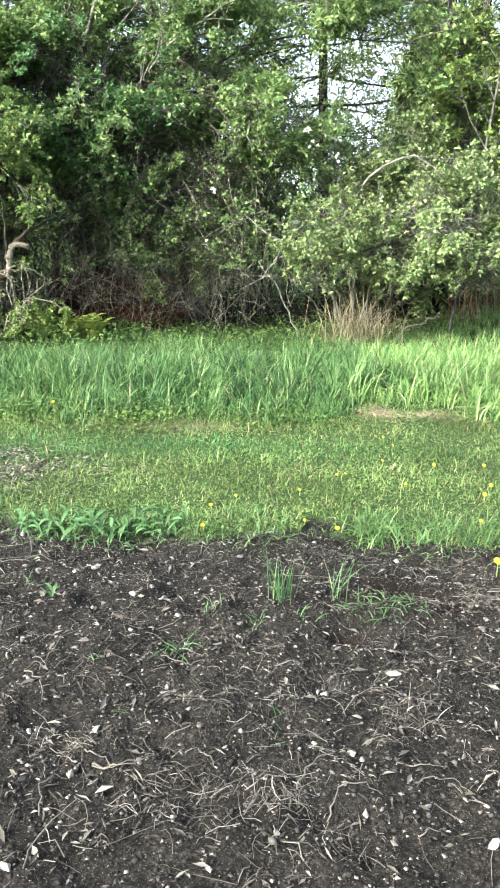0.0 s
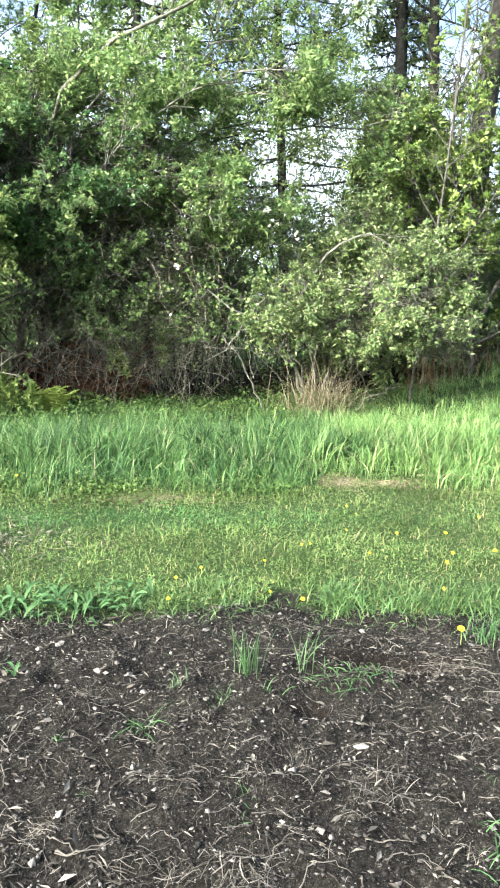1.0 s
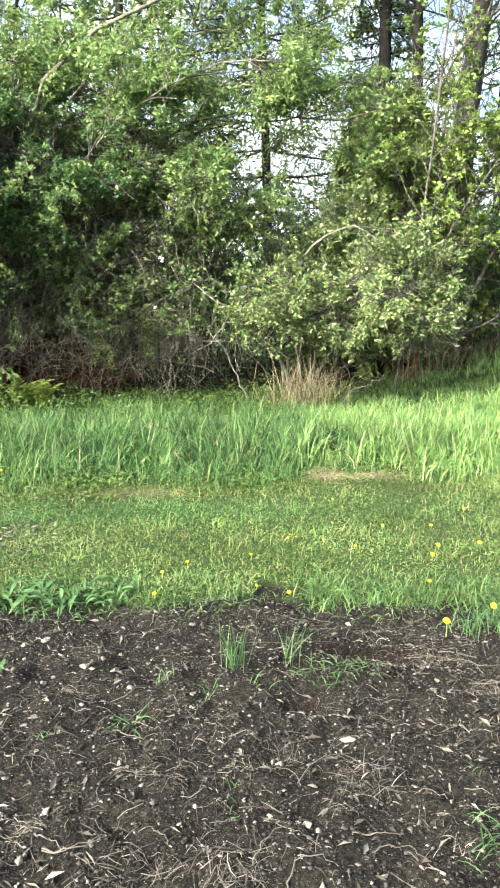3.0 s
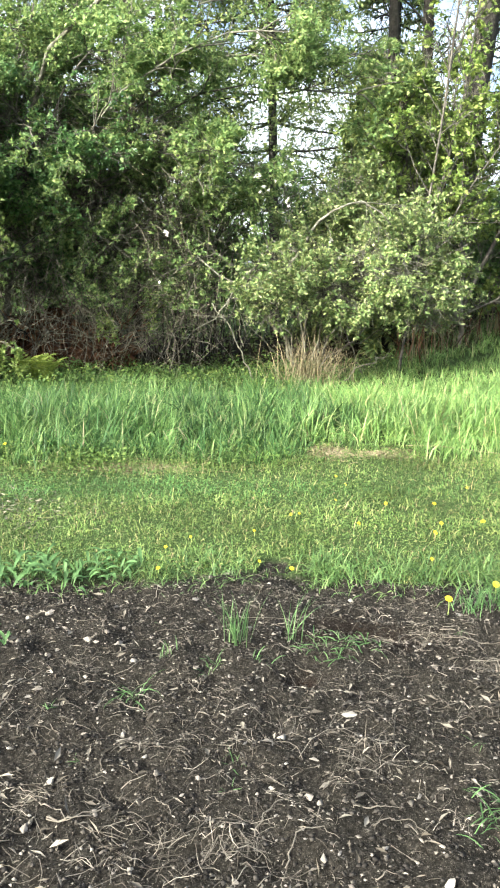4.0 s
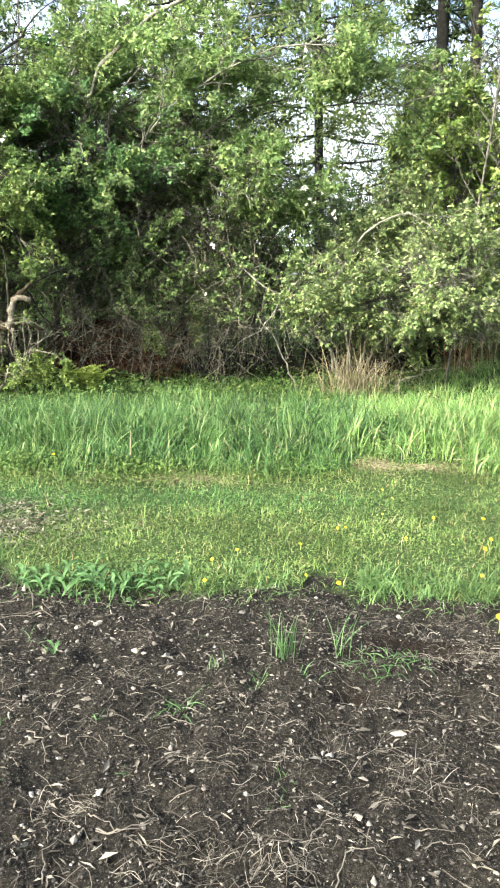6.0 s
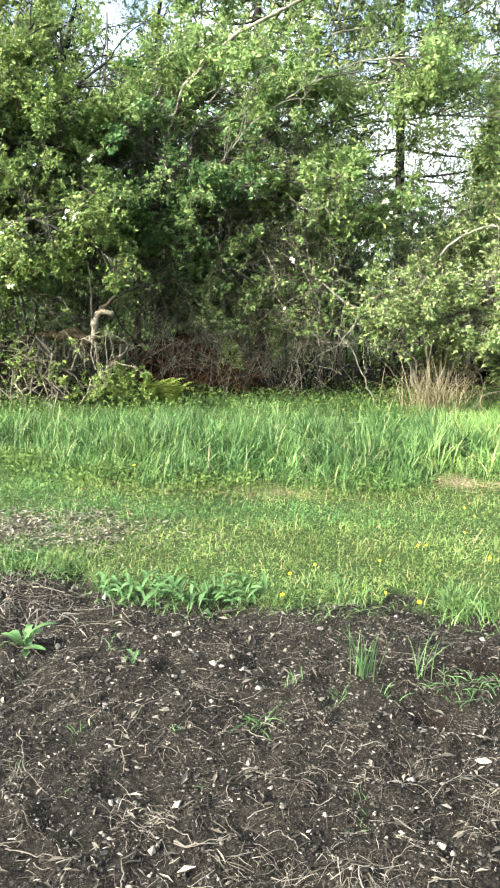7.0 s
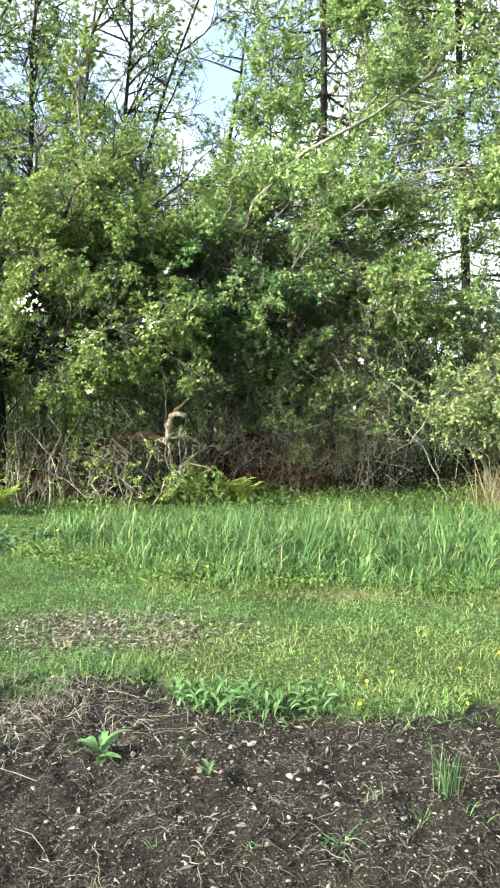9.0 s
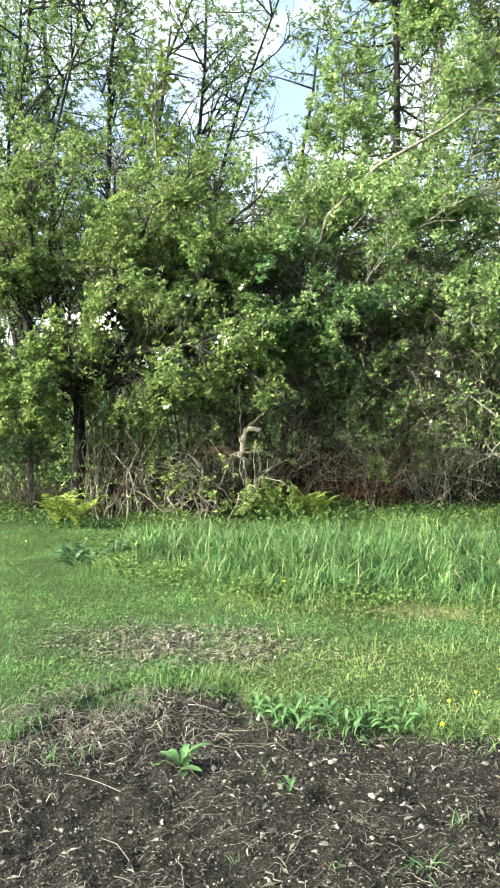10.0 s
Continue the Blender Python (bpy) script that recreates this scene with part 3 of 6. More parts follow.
x, y, way = tussocks(14500, 10, 0.045)
depth = y - tall_front(x)
h = (0.2 + 0.15 * smooth(0, 0.8, depth) + 0.13 * (vnoise(x, y, 0.3, 16) - 0.5)) * RNG.uniform(0.55, 1.2, len(x))
h *= (1 - 0.5 * smooth(1.2, 2.8, depth)) * (1 - 0.25 * smooth(-2.2, -3.6, x)) * (0.72 + 0.56 * vnoise(x, y, 0.16, 41))
# blades on the bank take the paler copy that stands in for sun
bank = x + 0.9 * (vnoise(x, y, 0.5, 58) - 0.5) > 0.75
for pick, mat, lab in ((~bank, M_TALL, "uncut bright green meadow grass arching over"), (bank, M_LITBANK, "mint-green meadow grass running up the bank, sunlit paleness put into its colour")):
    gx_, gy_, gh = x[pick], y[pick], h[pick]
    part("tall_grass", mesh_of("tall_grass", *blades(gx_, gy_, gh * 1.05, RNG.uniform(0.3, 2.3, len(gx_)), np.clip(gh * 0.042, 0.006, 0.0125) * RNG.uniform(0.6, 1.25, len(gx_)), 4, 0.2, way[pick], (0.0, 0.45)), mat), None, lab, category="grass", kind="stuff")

n = 45000
x, y = RNG.uniform(-8, 5.0, n), RNG.uniform(7.4, 12.8, n)
keep = (y > tall_back(x) - 0.3) & (litter_at(x, y) < 0.6 * RNG.uniform(0.3, 1.4, n)) & (x > -0.72 * y) & (x < 0.4 * y + 0.4) & ((x > -4.2) | (y > 8.8))
x, y = x[keep], y[keep]
part("rough_grass", mesh_of("rough_grass", *blades(x, y, RNG.uniform(0.03, 0.13, len(x)), RNG.uniform(0.3, 1.8, len(x)), RNG.uniform(0.005, 0.011, len(x))), M_TALL), None,
     "short rough grass along the foot of the hedge", category="grass", kind="stuff")

n = 17000
x = RNG.uniform(-2.6, 1.7, n)
y = np.interp(x, EDGE_X, EDGE_Y) + RNG.normal(size=n) * 0.1 + 0.09
keep = RNG.uniform(0, 1, n) < (0.06 + 1.2 * vnoise(x, y, 0.2, 52) ** 2.4) * np.where((x > -1.35) & (x < -0.5), 0.45, 1) * np.where(np.abs(x - 0.2) < 0.2, 0.3, 1)
x, y = x[keep], y[keep]
part("edge_grass", mesh_of("edge_grass", *blades(x, y, RNG.uniform(0.03, 0.11, len(x)) * (1 + 0.5 * smooth(0.2, 0.6, x)), RNG.uniform(0.5, 2.0, len(x)), RNG.uniform(0.004, 0.008, len(x)), 4, tilted=(0.1, 1.0)), M_EDGE), None,
     "lush uncut grass leaning over the soil edge", category="grass", kind="stuff")

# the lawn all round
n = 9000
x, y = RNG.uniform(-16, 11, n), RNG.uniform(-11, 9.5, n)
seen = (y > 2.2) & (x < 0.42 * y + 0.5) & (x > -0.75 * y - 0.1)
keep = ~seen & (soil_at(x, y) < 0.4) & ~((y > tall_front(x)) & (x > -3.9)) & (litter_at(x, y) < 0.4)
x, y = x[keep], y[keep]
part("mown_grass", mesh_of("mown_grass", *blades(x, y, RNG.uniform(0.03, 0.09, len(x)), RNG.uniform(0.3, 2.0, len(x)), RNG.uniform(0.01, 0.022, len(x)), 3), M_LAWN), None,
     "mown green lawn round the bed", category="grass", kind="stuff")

# small-leaved clover in the lawn
n = 85000
x, y = RNG.uniform(-6, 2.8, n), RNG.uniform(3.4, 8.6, n)
keep = (soil_at(x, y) < 0.25) & ~in_tall(x, y) & (x < 0.42 * y + 0.4) & (x > -0.75 * y) & (RNG.uniform(0, 1, n) < vnoise(x, y, 0.3, 51) ** 1.6 * 1.6 + 1.0 * smooth(-1.8, -3.0, x)) & ((y < 7.0) | (x < -3.8)) & (RNG.uniform(0, 1, n) > np.exp(-(((x + 2.2) / 0.55) ** 2 + ((y - 4.65) / 0.35) ** 2)))
x, y = x[keep], y[keep]
k = len(x)
part("clover", mesh_of("clover", *leaves(np.stack([x, y, gz(x, y) + RNG.uniform(0.005, 0.045, k)], 1), rand_unit(k) * np.array([1, 1, 0.3]), rand_unit(k) * 0.5 + np.array([-0.2, -0.3, 1]), RNG.uniform(0.008, 0.024, k), RNG.uniform(0.006, 0.015, k)), M_CLOVER), None,
     "small-leaved clover and weeds in the lawn", category="ground cover", kind="stuff")

# low leafy cover between the tall grass and the hedge
n = 80000
x, y = RNG.uniform(-8.5, 5.5, n), RNG.uniform(6.2, 12.8, n)
keep = (y > tall_back(x) - 0.5) & (litter_at(x, y) < 0.75) & (x > -0.8 * y) & (x < 0.4 * y + 0.4) & ((x > -4.4) | (y > 8.6 + 0.8 * vnoise(x, y, 0.6, 17)))
keep &= RNG.uniform(0, 1, n) < np.clip(vnoise(x, y, 0.4, 18) * 1.5, 0.25, 1)
x, y = x[keep], y[keep]
hh = RNG.uniform(0.02, 0.22, len(x)) * (0.2 + 1.3 * vnoise(x, y, 0.4, 19))
k = len(x)
part("ground_cover", mesh_of("ground_cover", *leaves(np.stack([x, y, gz(x, y) + hh], 1), rand_unit(k) * np.array([1, 1, 0.4]), rand_unit(k) * 0.6 + np.array([-0.1, -0.3, 1]), RNG.uniform(0.02, 0.06, k), RNG.uniform(0.012, 0.034, k)), M_COVER), None,
     "low yellow-green weeds under the hedge edge", category="ground cover", kind="stuff")

n = 26000
x = RNG.uniform(-4.2, 1.4, n)
y = tall_front(x) + RNG.normal(size=n) * 0.16 - 0.02
keep = RNG.uniform(0, 1, n) < vnoise(x, y, 0.3, 83) ** 1.4 * (0.35 + 0.9 * smooth(-0.6, -1.8, x))
x, y = x[keep], y[keep]
k = len(x)
part("ground_cover", mesh_of("ground_cover", *leaves(np.stack([x, y, gz(x, y) + 0.01 + 0.13 * RNG.uniform(0, 1, k) ** 1.5], 1), rand_unit(k) * np.array([1, 1, 0.4]), rand_unit(k) * 0.6 + np.array([-0.1, -0.3, 1]), RNG.uniform(0.014, 0.038, k), RNG.uniform(0.01, 0.022, k)), M_FOOT), None,
     "low yellow-green weeds before the tall grass", category="ground cover", kind="stuff")

# ---- the hedge and the trees ----
# gaps in the crowns: centre and radii
WINDOW_GAPS = [((0.92, 11, 3.15), (0.42, 1.6, 0.42)), ((-0.12, 11, 3.36), (0.42, 1.6, 0.17))]
SKY_GAPS = [((1.55, 10.6, 4.42), (0.34, 0.8, 0.26)), ((1.74, 12.0, 4.82), (0.38, 0.8, 0.3)), ((1.98, 13.6, 5.26), (0.42, 0.8, 0.34)), ((2.46, 10.6, 3.8), (0.15, 0.7, 0.32)), ((2.8, 12.0, 4.1), (0.18, 0.9, 0.37)), ((3.28, 10.6, 4.05), (0.14, 0.7, 0.3)), ((3.8, 12.1, 4.4), (0.2, 0.9, 0.36))]
CROWN_GAPS = WINDOW_GAPS + SKY_GAPS

FRONT_LIMBS = [[(0.98, 10.3, 0), (0.68, 9.95, 0.29), (0.57, 9.9, 0.53), (0.37, 9.9, 0.78), (0.18, 9.9, 1.02), (-0.01, 9.9, 1.22), (-0.5, 9.9, 1.5)],
               [(0.42, 9.89, 0.74), (0.58, 9.85, 0.85), (0.84, 9.85, 0.86), (1.11, 9.85, 0.9), (1.4, 9.85, 0.89), (1.7, 9.85, 0.75)],
               [(1.22, 9.85, 0.9), (1.32, 9.85, 0.73), (1.5, 9.85, 0.66)],
               [(0.35, 9.9, 0.8), (0.69, 9.9, 1.16), (0.87, 9.9, 1.11), (1.15, 9.9, 1.05), (1.4, 9.9, 1.0), (1.66, 9.9, 0.96), (1.94, 9.9, 0.84)],
               [(1.13, 9.9, 1.06), (1.32, 9.9, 1.2), (1.57, 9.9, 1.14), (1.81, 9.9, 1.1), (2.1, 9.9, 1.08), (2.44, 9.9, 1.17)]]
BACK_LIMBS = [[(0.9, 11.0, 0), (0.5, 10.9, 0.8), (-0.1, 10.7, 1.45), (-0.6, 10.5, 1.8)],
               [(1.0, 11.0, 0), (1.3, 10.6, 0.75), (1.8, 10.2, 1.15), (2.5, 10.0, 1.1)],
               [(0.9, 11.1, 0), (0.9, 10.9, 1.0), (1.2, 10.6, 1.8), (1.7, 10.4, 2.2)],
               [(0.8, 11.1, 0), (0.4, 11.0, 1.2), (0.3, 10.8, 2.0), (-0.1, 10.4, 2.6)],
               [(1.0, 10.9, 0), (1.1, 10.4, 0.9), (1.0, 9.9, 1.4), (0.6, 9.5, 1.5)]]
TOP_LIMBS = [[(0.7, 11.0, 0), (0.2, 10.6, 0.6), (-0.2, 10.4, 0.9), (-0.6, 10.3, 0.85)],
               [(1.0, 10.9, 0), (1.5, 10.5, 0.5), (2.0, 10.2, 0.72), (2.4, 10.1, 0.7)],
               [(0.9, 11.0, 0), (0.8, 10.9, 1.4), (0.6, 10.7, 2.2), (0.5, 10.6, 2.65)],
               [(1.0, 11.0, 0), (1.3, 10.9, 1.4), (1.5, 10.7, 2.3), (1.6, 10.6, 2.8)]]
reseed(12)
ARCHES = []
forks = [q for limb in FRONT_LIMBS + BACK_LIMBS + TOP_LIMBS for q in limb if 0.7 < q[2] < 1.6 and -0.2 < q[0] < 1.5]
for k in range(36):
    a, reach = RNG.uniform(-0.1, 0.6), RNG.uniform(0.6, 1.1) * (1 if k % 9 else -0.8)
    sx, sy, sz = forks[k * 7 % len(forks)]
    ARCHES.append([(sx, sy, sz), (sx + 0.35 * reach, sy - 0.1, sz + 0.55 * a + 0.2), (sx + 0.75 * reach, sy - 0.25, sz + 0.85 * a + 0.2), (sx + 1.1 * reach, sy - 0.35, sz + 0.8 * a - 0.06)])

woody("apple_bush", "spreading wild apple bush with grey arching limbs and pale green leaves", "bush", (0.8, 11.0, 0),
      FRONT_LIMBS + BACK_LIMBS + TOP_LIMBS + ARCHES,
      [(130, 0.25, 1.0, 0.8, 45, 0.1, -0.05, 0.0075), (900, 0.1, 1.0, 0.55, 45, 0.05, -0.07, 0.0046), (5200, 0.15, 1.0, 0.3, 50, 0.1, -0.03, 0.0032)],
      (4, 5, 0.058, 0.5), M_LICHEN, M_APPLE, CROWN_GAPS + [((-0.55, 9.9, 1.25), (0.45, 0.9, 0.6))], [((-0.85, 9.6, 1.84), 4, 0.025), ((-0.97, 9.6, 1.25), 2, 0.02), ((0.21, 9.65, 2.47), 4, 0.05), ((0.4, 9.7, 2.37), 4, 0.06), ((0.57, 9.7, 2.21), 3, 0.04), ((1.1, 9.6, 1.75), 2, 0.03)], 0.024, 0.035, bare=1.05, floor=0.6, m_twig=M_LICHEN, gap=(0.3, 0.68), twig_gap=0.2)

woody("maple_sapling", "slender young maple with a thin pale trunk", "tree", (2.15, 10.5, 0),
      [[(2.12, 10.5, 0), (2.23, 10.5, 0.9), (2.29, 10.5, 1.71), (2.4, 10.5, 2.2), (2.55, 10.5, 3.4), (2.7, 10.5, 4.7), (2.85, 10.5, 8.2)], [(2.18, 10.5, 0.5), (2.5, 10.6, 1.6), (3.1, 10.7, 2.6), (3.8, 10.8, 3.6)], [(2.25, 10.5, 1.05), (2.6, 10.7, 2.4), (3.0, 10.7, 4.4), (3.4, 10.7, 8.0)]],
      [(130, 0.25, 1.0, 0.9, 55, 0.25, 0.05, 0.009), (950, 0.2, 1.0, 0.4, 45, 0.0, 0.0, 0.005)],
      (4, 5, 0.072, 0.68), M_GREYBARK, M_MAPLE, CROWN_GAPS, (), 0.021, 0.02, "young maples")
woody("maple_sapling", "bushy young maple in bright yellow-green leaf", "tree", (3.3, 12.0, 0.3),
      [[(3.3, 12, 0), (3.3, 12, 1.6), (3.2, 11.9, 3.0), (3.1, 11.8, 3.9)], [(3.3, 12, 0), (3.7, 12, 1.5), (4.2, 12, 2.8), (4.7, 12, 7.0)], [(3.2, 12, 0), (2.6, 12, 1.8), (2.4, 12, 3.1), (2.3, 12, 4.0)], [(3.2, 12, 0), (2.9, 12, 2.2), (3.2, 12, 4.8), (3.3, 12, 8.0)], [(3.3, 12, 0), (3.9, 11.8, 1.0), (4.5, 11.6, 1.7), (5.0, 11.5, 2.3)], [(3.2, 12, 0), (2.7, 11.8, 1.2), (2.3, 11.7, 2.1), (2.0, 11.7, 2.9)]],
      [(190, 0.1, 1.0, 0.9, 55, 0.15, 0.0, 0.01), (2000, 0.1, 1.0, 0.45, 45, 0.0, -0.02, 0.0075)],
      (4, 5, 0.084, 0.7), M_GREYBARK, M_MAPLE, CROWN_GAPS, (), 0.04, 0.03, "young maples", fork=0.7, floor=0.7)
woody("maple_sapling", "young maple rising above the hedge in yellow-green leaf", "tree", (-5.0, 11.4, 0),
      [[(-5.0, 11.4, 0), (-5.1, 11.4, 2.0), (-5.2, 11.4, 4.2), (-5.2, 11.4, 6.7)], [(-5.0, 11.4, 0), (-4.7, 11.3, 2.2), (-4.4, 11.2, 3.6), (-4.2, 11.2, 4.9)], [(-5.0, 11.4, 0), (-5.3, 11.4, 2.4), (-5.7, 11.3, 4.2), (-5.9, 11.3, 5.6)]],
      [(110, 0.4, 1.0, 0.9, 50, 0.3, 0.05, 0.01), (1100, 0.2, 1.0, 0.42, 45, 0.0, 0.0, 0.005)],
      (4, 6, 0.068, 0.65), M_GREYBARK, M_MAPLE, (), (), 0.035, 0.03, "young maples")

CHERRY_TOP = [[(-3.5, 12.2, 0), (-3.1, 12.0, 2.6), (-2.5, 11.7, 4.6), (-2.2, 11.5, 6.4)], [(-3.4, 12.2, 0), (-2.6, 12.0, 2.8), (-1.6, 11.7, 4.8), (-0.8, 11.6, 6.6)], [(-3.4, 12.2, 0), (-2.4, 12.0, 2.6), (-1.0, 11.7, 4.4), (0.3, 11.5, 5.9)], [(-3.4, 12.1, 0), (-2.2, 11.6, 2.6), (-1.1, 11.1, 3.8), (0.2, 10.9, 4.2), (1.3, 10.7, 4.0)], [(-3.4, 12.1, 0), (-1.8, 11.4, 2.8), (-0.2, 10.9, 3.9), (0.9, 10.6, 3.75), (1.6, 10.5, 3.6)]]
woody("cherry_tree", "old leaning cherry tree with long pale limbs reaching out", "tree", (-3.6, 12.2, 0),
      [[(-3.6, 12.2, 0), (-3.4, 12.0, 1.5), (-2.9, 11.0, 3.1), (-2.4, 10.0, 4.15), (-1.51, 9.9, 4.45), (-0.65, 9.9, 4.85), (0.09, 10.0, 5.3)],
       [(-3.5, 12.1, 0), (-3.0, 11.7, 1.8), (-1.77, 10.0, 3.26), (-1.01, 9.9, 3.67), (-0.4, 9.9, 4.02), (0.55, 10.0, 4.23)],
       [(-3.6, 12.1, 0), (-3.6, 11.8, 2.0), (-3.2, 11.4, 3.4), (-2.4, 10.9, 4.2), (-1.4, 10.6, 4.1), (-0.6, 10.2, 3.7)],
       [(-3.7, 12.2, 0), (-4.1, 11.8, 2.0), (-4.6, 11.3, 3.4), (-5.3, 10.9, 4.6)], [(-3.6, 12.2, 0), (-3.7, 11.6, 1.6), (-3.4, 10.9, 2.8), (-2.8, 10.3, 3.3), (-1.9, 9.9, 3.0)],
       [(-3.5, 12.1, 0), (-2.9, 11.6, 1.4), (-2.0, 11.0, 2.4), (-1.0, 10.5, 2.9), (-0.2, 10.1, 2.6)]] + CHERRY_TOP,
      [(200, 0.3, 1.0, 1.1, 50, 0.05, -0.02, 0.012), (1500, 0.15, 1.0, 0.6, 50, 0.05, -0.02, 0.0055), (7500, 0.1, 1.0, 0.32, 50, 0.03, -0.02, 0.0033)],
      (4, 5, 0.07, 0.48), M_LICHEN, M_CHERRY, CROWN_GAPS + [((-1.75, 11, 4.62), (0.3, 1.5, 0.18)), ((-2.2, 9.5, 4.2), (0.4, 0.38, 0.16)), ((-1.5, 9.5, 4.44), (0.5, 0.36, 0.16)), ((-0.7, 9.5, 4.8), (0.5, 0.36, 0.18))],
      [((-1.2, 9.7, 2.76), 3, 0.02), ((0.21, 9.9, 4.02), 4, 0.04), ((0.79, 10.1, 4.05), 3, 0.03), ((0.14, 10.1, 3.02), 3, 0.05)], 0.042, 0.05, bare=1.8, fork=1.4, m_twig=M_LICHEN, thin_twigs=2, gap=(0.3, 0.7))

woody("alder_tree", "dense mid-green alder leaning out of the hedge", "tree", (-2.5, 12.0, 0),
      [[(-2.5, 12, 0), (-2.5, 11.7, 1.6), (-2.6, 11.2, 3.0), (-2.8, 10.9, 4.5)], [(-2.4, 12, 0), (-2.5, 11.6, 1.6), (-2.4, 11.0, 2.6), (-2.2, 10.5, 3.0)], [(-2.5, 12, 0), (-2.9, 11.6, 1.6), (-3.3, 10.8, 2.6), (-3.6, 10.3, 3.2)],
       [(-2.5, 12, 0), (-2.6, 11.4, 1.6), (-2.85, 10.6, 2.4), (-3.0, 10.1, 2.7)], [(-2.4, 12, 0), (-2.5, 11.8, 2.0), (-2.6, 11.4, 3.4), (-2.6, 11.0, 4.3)], [(-2.6, 12, 0), (-3.0, 11.8, 2.0), (-3.3, 11.3, 3.4), (-3.4, 10.9, 4.3)], [(-2.4, 12, 0), (-2.2, 11.3, 2.0), (-2.0, 10.5, 2.9), (-1.8, 10.0, 3.1)], [(-2.4, 12, 0), (-2.5, 11.2, 2.0), (-2.6, 10.4, 3.0), (-2.65, 9.9, 3.3)]],
      [(110, 0.3, 1.0, 0.9, 55, 0.0, -0.01, 0.01), (900, 0.2, 1.0, 0.5, 50, 0.0, -0.02, 0.005), (3200, 0.1, 1.0, 0.28, 50, 0, 0, 0.003)],
      (3, 5, 0.06, 0.6), M_GREYBARK, M_ALDER, CROWN_GAPS, (), 0.03, 0.04, bare=0.9)

woody("crab_apple_tree", "broad crab apple tree in young yellow-green leaf", "tree", (-3.9, 11.3, 0),
      [[(-3.9, 11.3, 0), (-4.0, 11.2, 1.8), (-4.4, 10.9, 3.4), (-4.7, 10.7, 4.9)], [(-3.9, 11.3, 0), (-3.8, 11.1, 2.0), (-3.5, 10.9, 3.6), (-3.4, 10.7, 5.0)], [(-3.9, 11.3, 0), (-3.5, 11.1, 2.0), (-2.9, 10.8, 3.5), (-2.5, 10.6, 4.6)],
       [(-3.9, 11.3, 0), (-3.2, 11.0, 2.2), (-2.4, 10.6, 3.3), (-1.8, 10.4, 4.0)], [(-3.9, 11.3, 0), (-4.4, 11.0, 2.0), (-4.9, 10.6, 3.2), (-5.2, 10.4, 4.2)], [(-3.9, 11.3, 0), (-3.8, 10.8, 2.0), (-3.4, 10.4, 2.9), (-3.1, 10.1, 3.4)],
       [(-3.9, 11.3, 0), (-4.1, 10.7, 2.1), (-4.25, 10.1, 3.0), (-4.35, 9.6, 3.25)], [(-3.9, 11.3, 0), (-3.7, 10.6, 2.1), (-3.55, 10.0, 2.75), (-3.45, 9.6, 2.8)]],
      [(160, 0.35, 1.0, 0.85, 55, 0.05, -0.02, 0.01), (1150, 0.2, 1.0, 0.5, 50, 0.03, -0.03, 0.0052), (4900, 0.1, 1.0, 0.28, 50, 0.0, -0.03, 0.0033)],
      (4, 5, 0.06, 0.55), M_GREYBARK, M_CHERRY, (), (), 0.05, 0.05, bare=1.5, fork=1.2, thin_twigs=2)

THORN_LOW = [[(-5.9, 9.9, 0), (-5.3, 9.6, 1.9), (-4.7, 9.35, 2.0), (-4.1, 9.25, 1.4)], [(-5.9, 9.9, 0), (-5.2, 9.9, 1.9), (-4.4, 9.8, 2.1), (-3.6, 9.8, 1.6)], [(-5.95, 9.9, 0), (-5.5, 10.0, 2.0), (-5.0, 10.2, 2.2), (-4.5, 10.4, 1.5)], [(-6.0, 9.9, 0), (-6.6, 9.6, 1.8), (-7.2, 9.4, 1.7), (-7.7, 9.3, 1.2)],
             [(-5.95, 9.9, 0), (-5.8, 9.4, 1.9), (-5.5, 8.95, 2.0), (-4.9, 8.7, 1.75)], [(-6.0, 9.9, 0), (-6.4, 9.3, 1.9), (-6.9, 8.9, 2.0), (-7.4, 8.7, 1.7)], [(-5.95, 9.9, 0), (-6.0, 9.3, 1.9), (-6.1, 8.8, 2.1), (-6.2, 8.5, 1.9)]]
THORN_TOP = [[(-5.9, 10, 0), (-5.6, 10, 2.2), (-4.9, 10, 3.7), (-4.1, 10, 4.7)], [(-6.0, 10, 0), (-6.1, 10, 2.2), (-6.3, 10, 3.8), (-6.2, 10, 5.1)], [(-6.0, 10, 0), (-6.4, 10, 2.0), (-7.0, 10, 3.5), (-7.7, 10, 4.5)], [(-5.9, 10, 0), (-5.7, 10, 2.4), (-5.3, 10, 3.9), (-5.2, 10, 4.9)],
             [(-5.9, 9.9, 0), (-5.2, 9.8, 2.3), (-4.1, 9.8, 3.5), (-3.1, 10.0, 4.3)], [(-5.95, 9.9, 0), (-6.3, 9.7, 2.4), (-6.9, 9.5, 4.0), (-7.3, 9.5, 5.2)], [(-5.9, 9.9, 0), (-5.5, 9.6, 2.2), (-4.8, 9.3, 3.3), (-4.3, 9.2, 4.1)], [(-5.95, 9.9, 0), (-6.1, 9.6, 2.4), (-6.2, 9.3, 3.6), (-6.0, 9.1, 4.5)]]
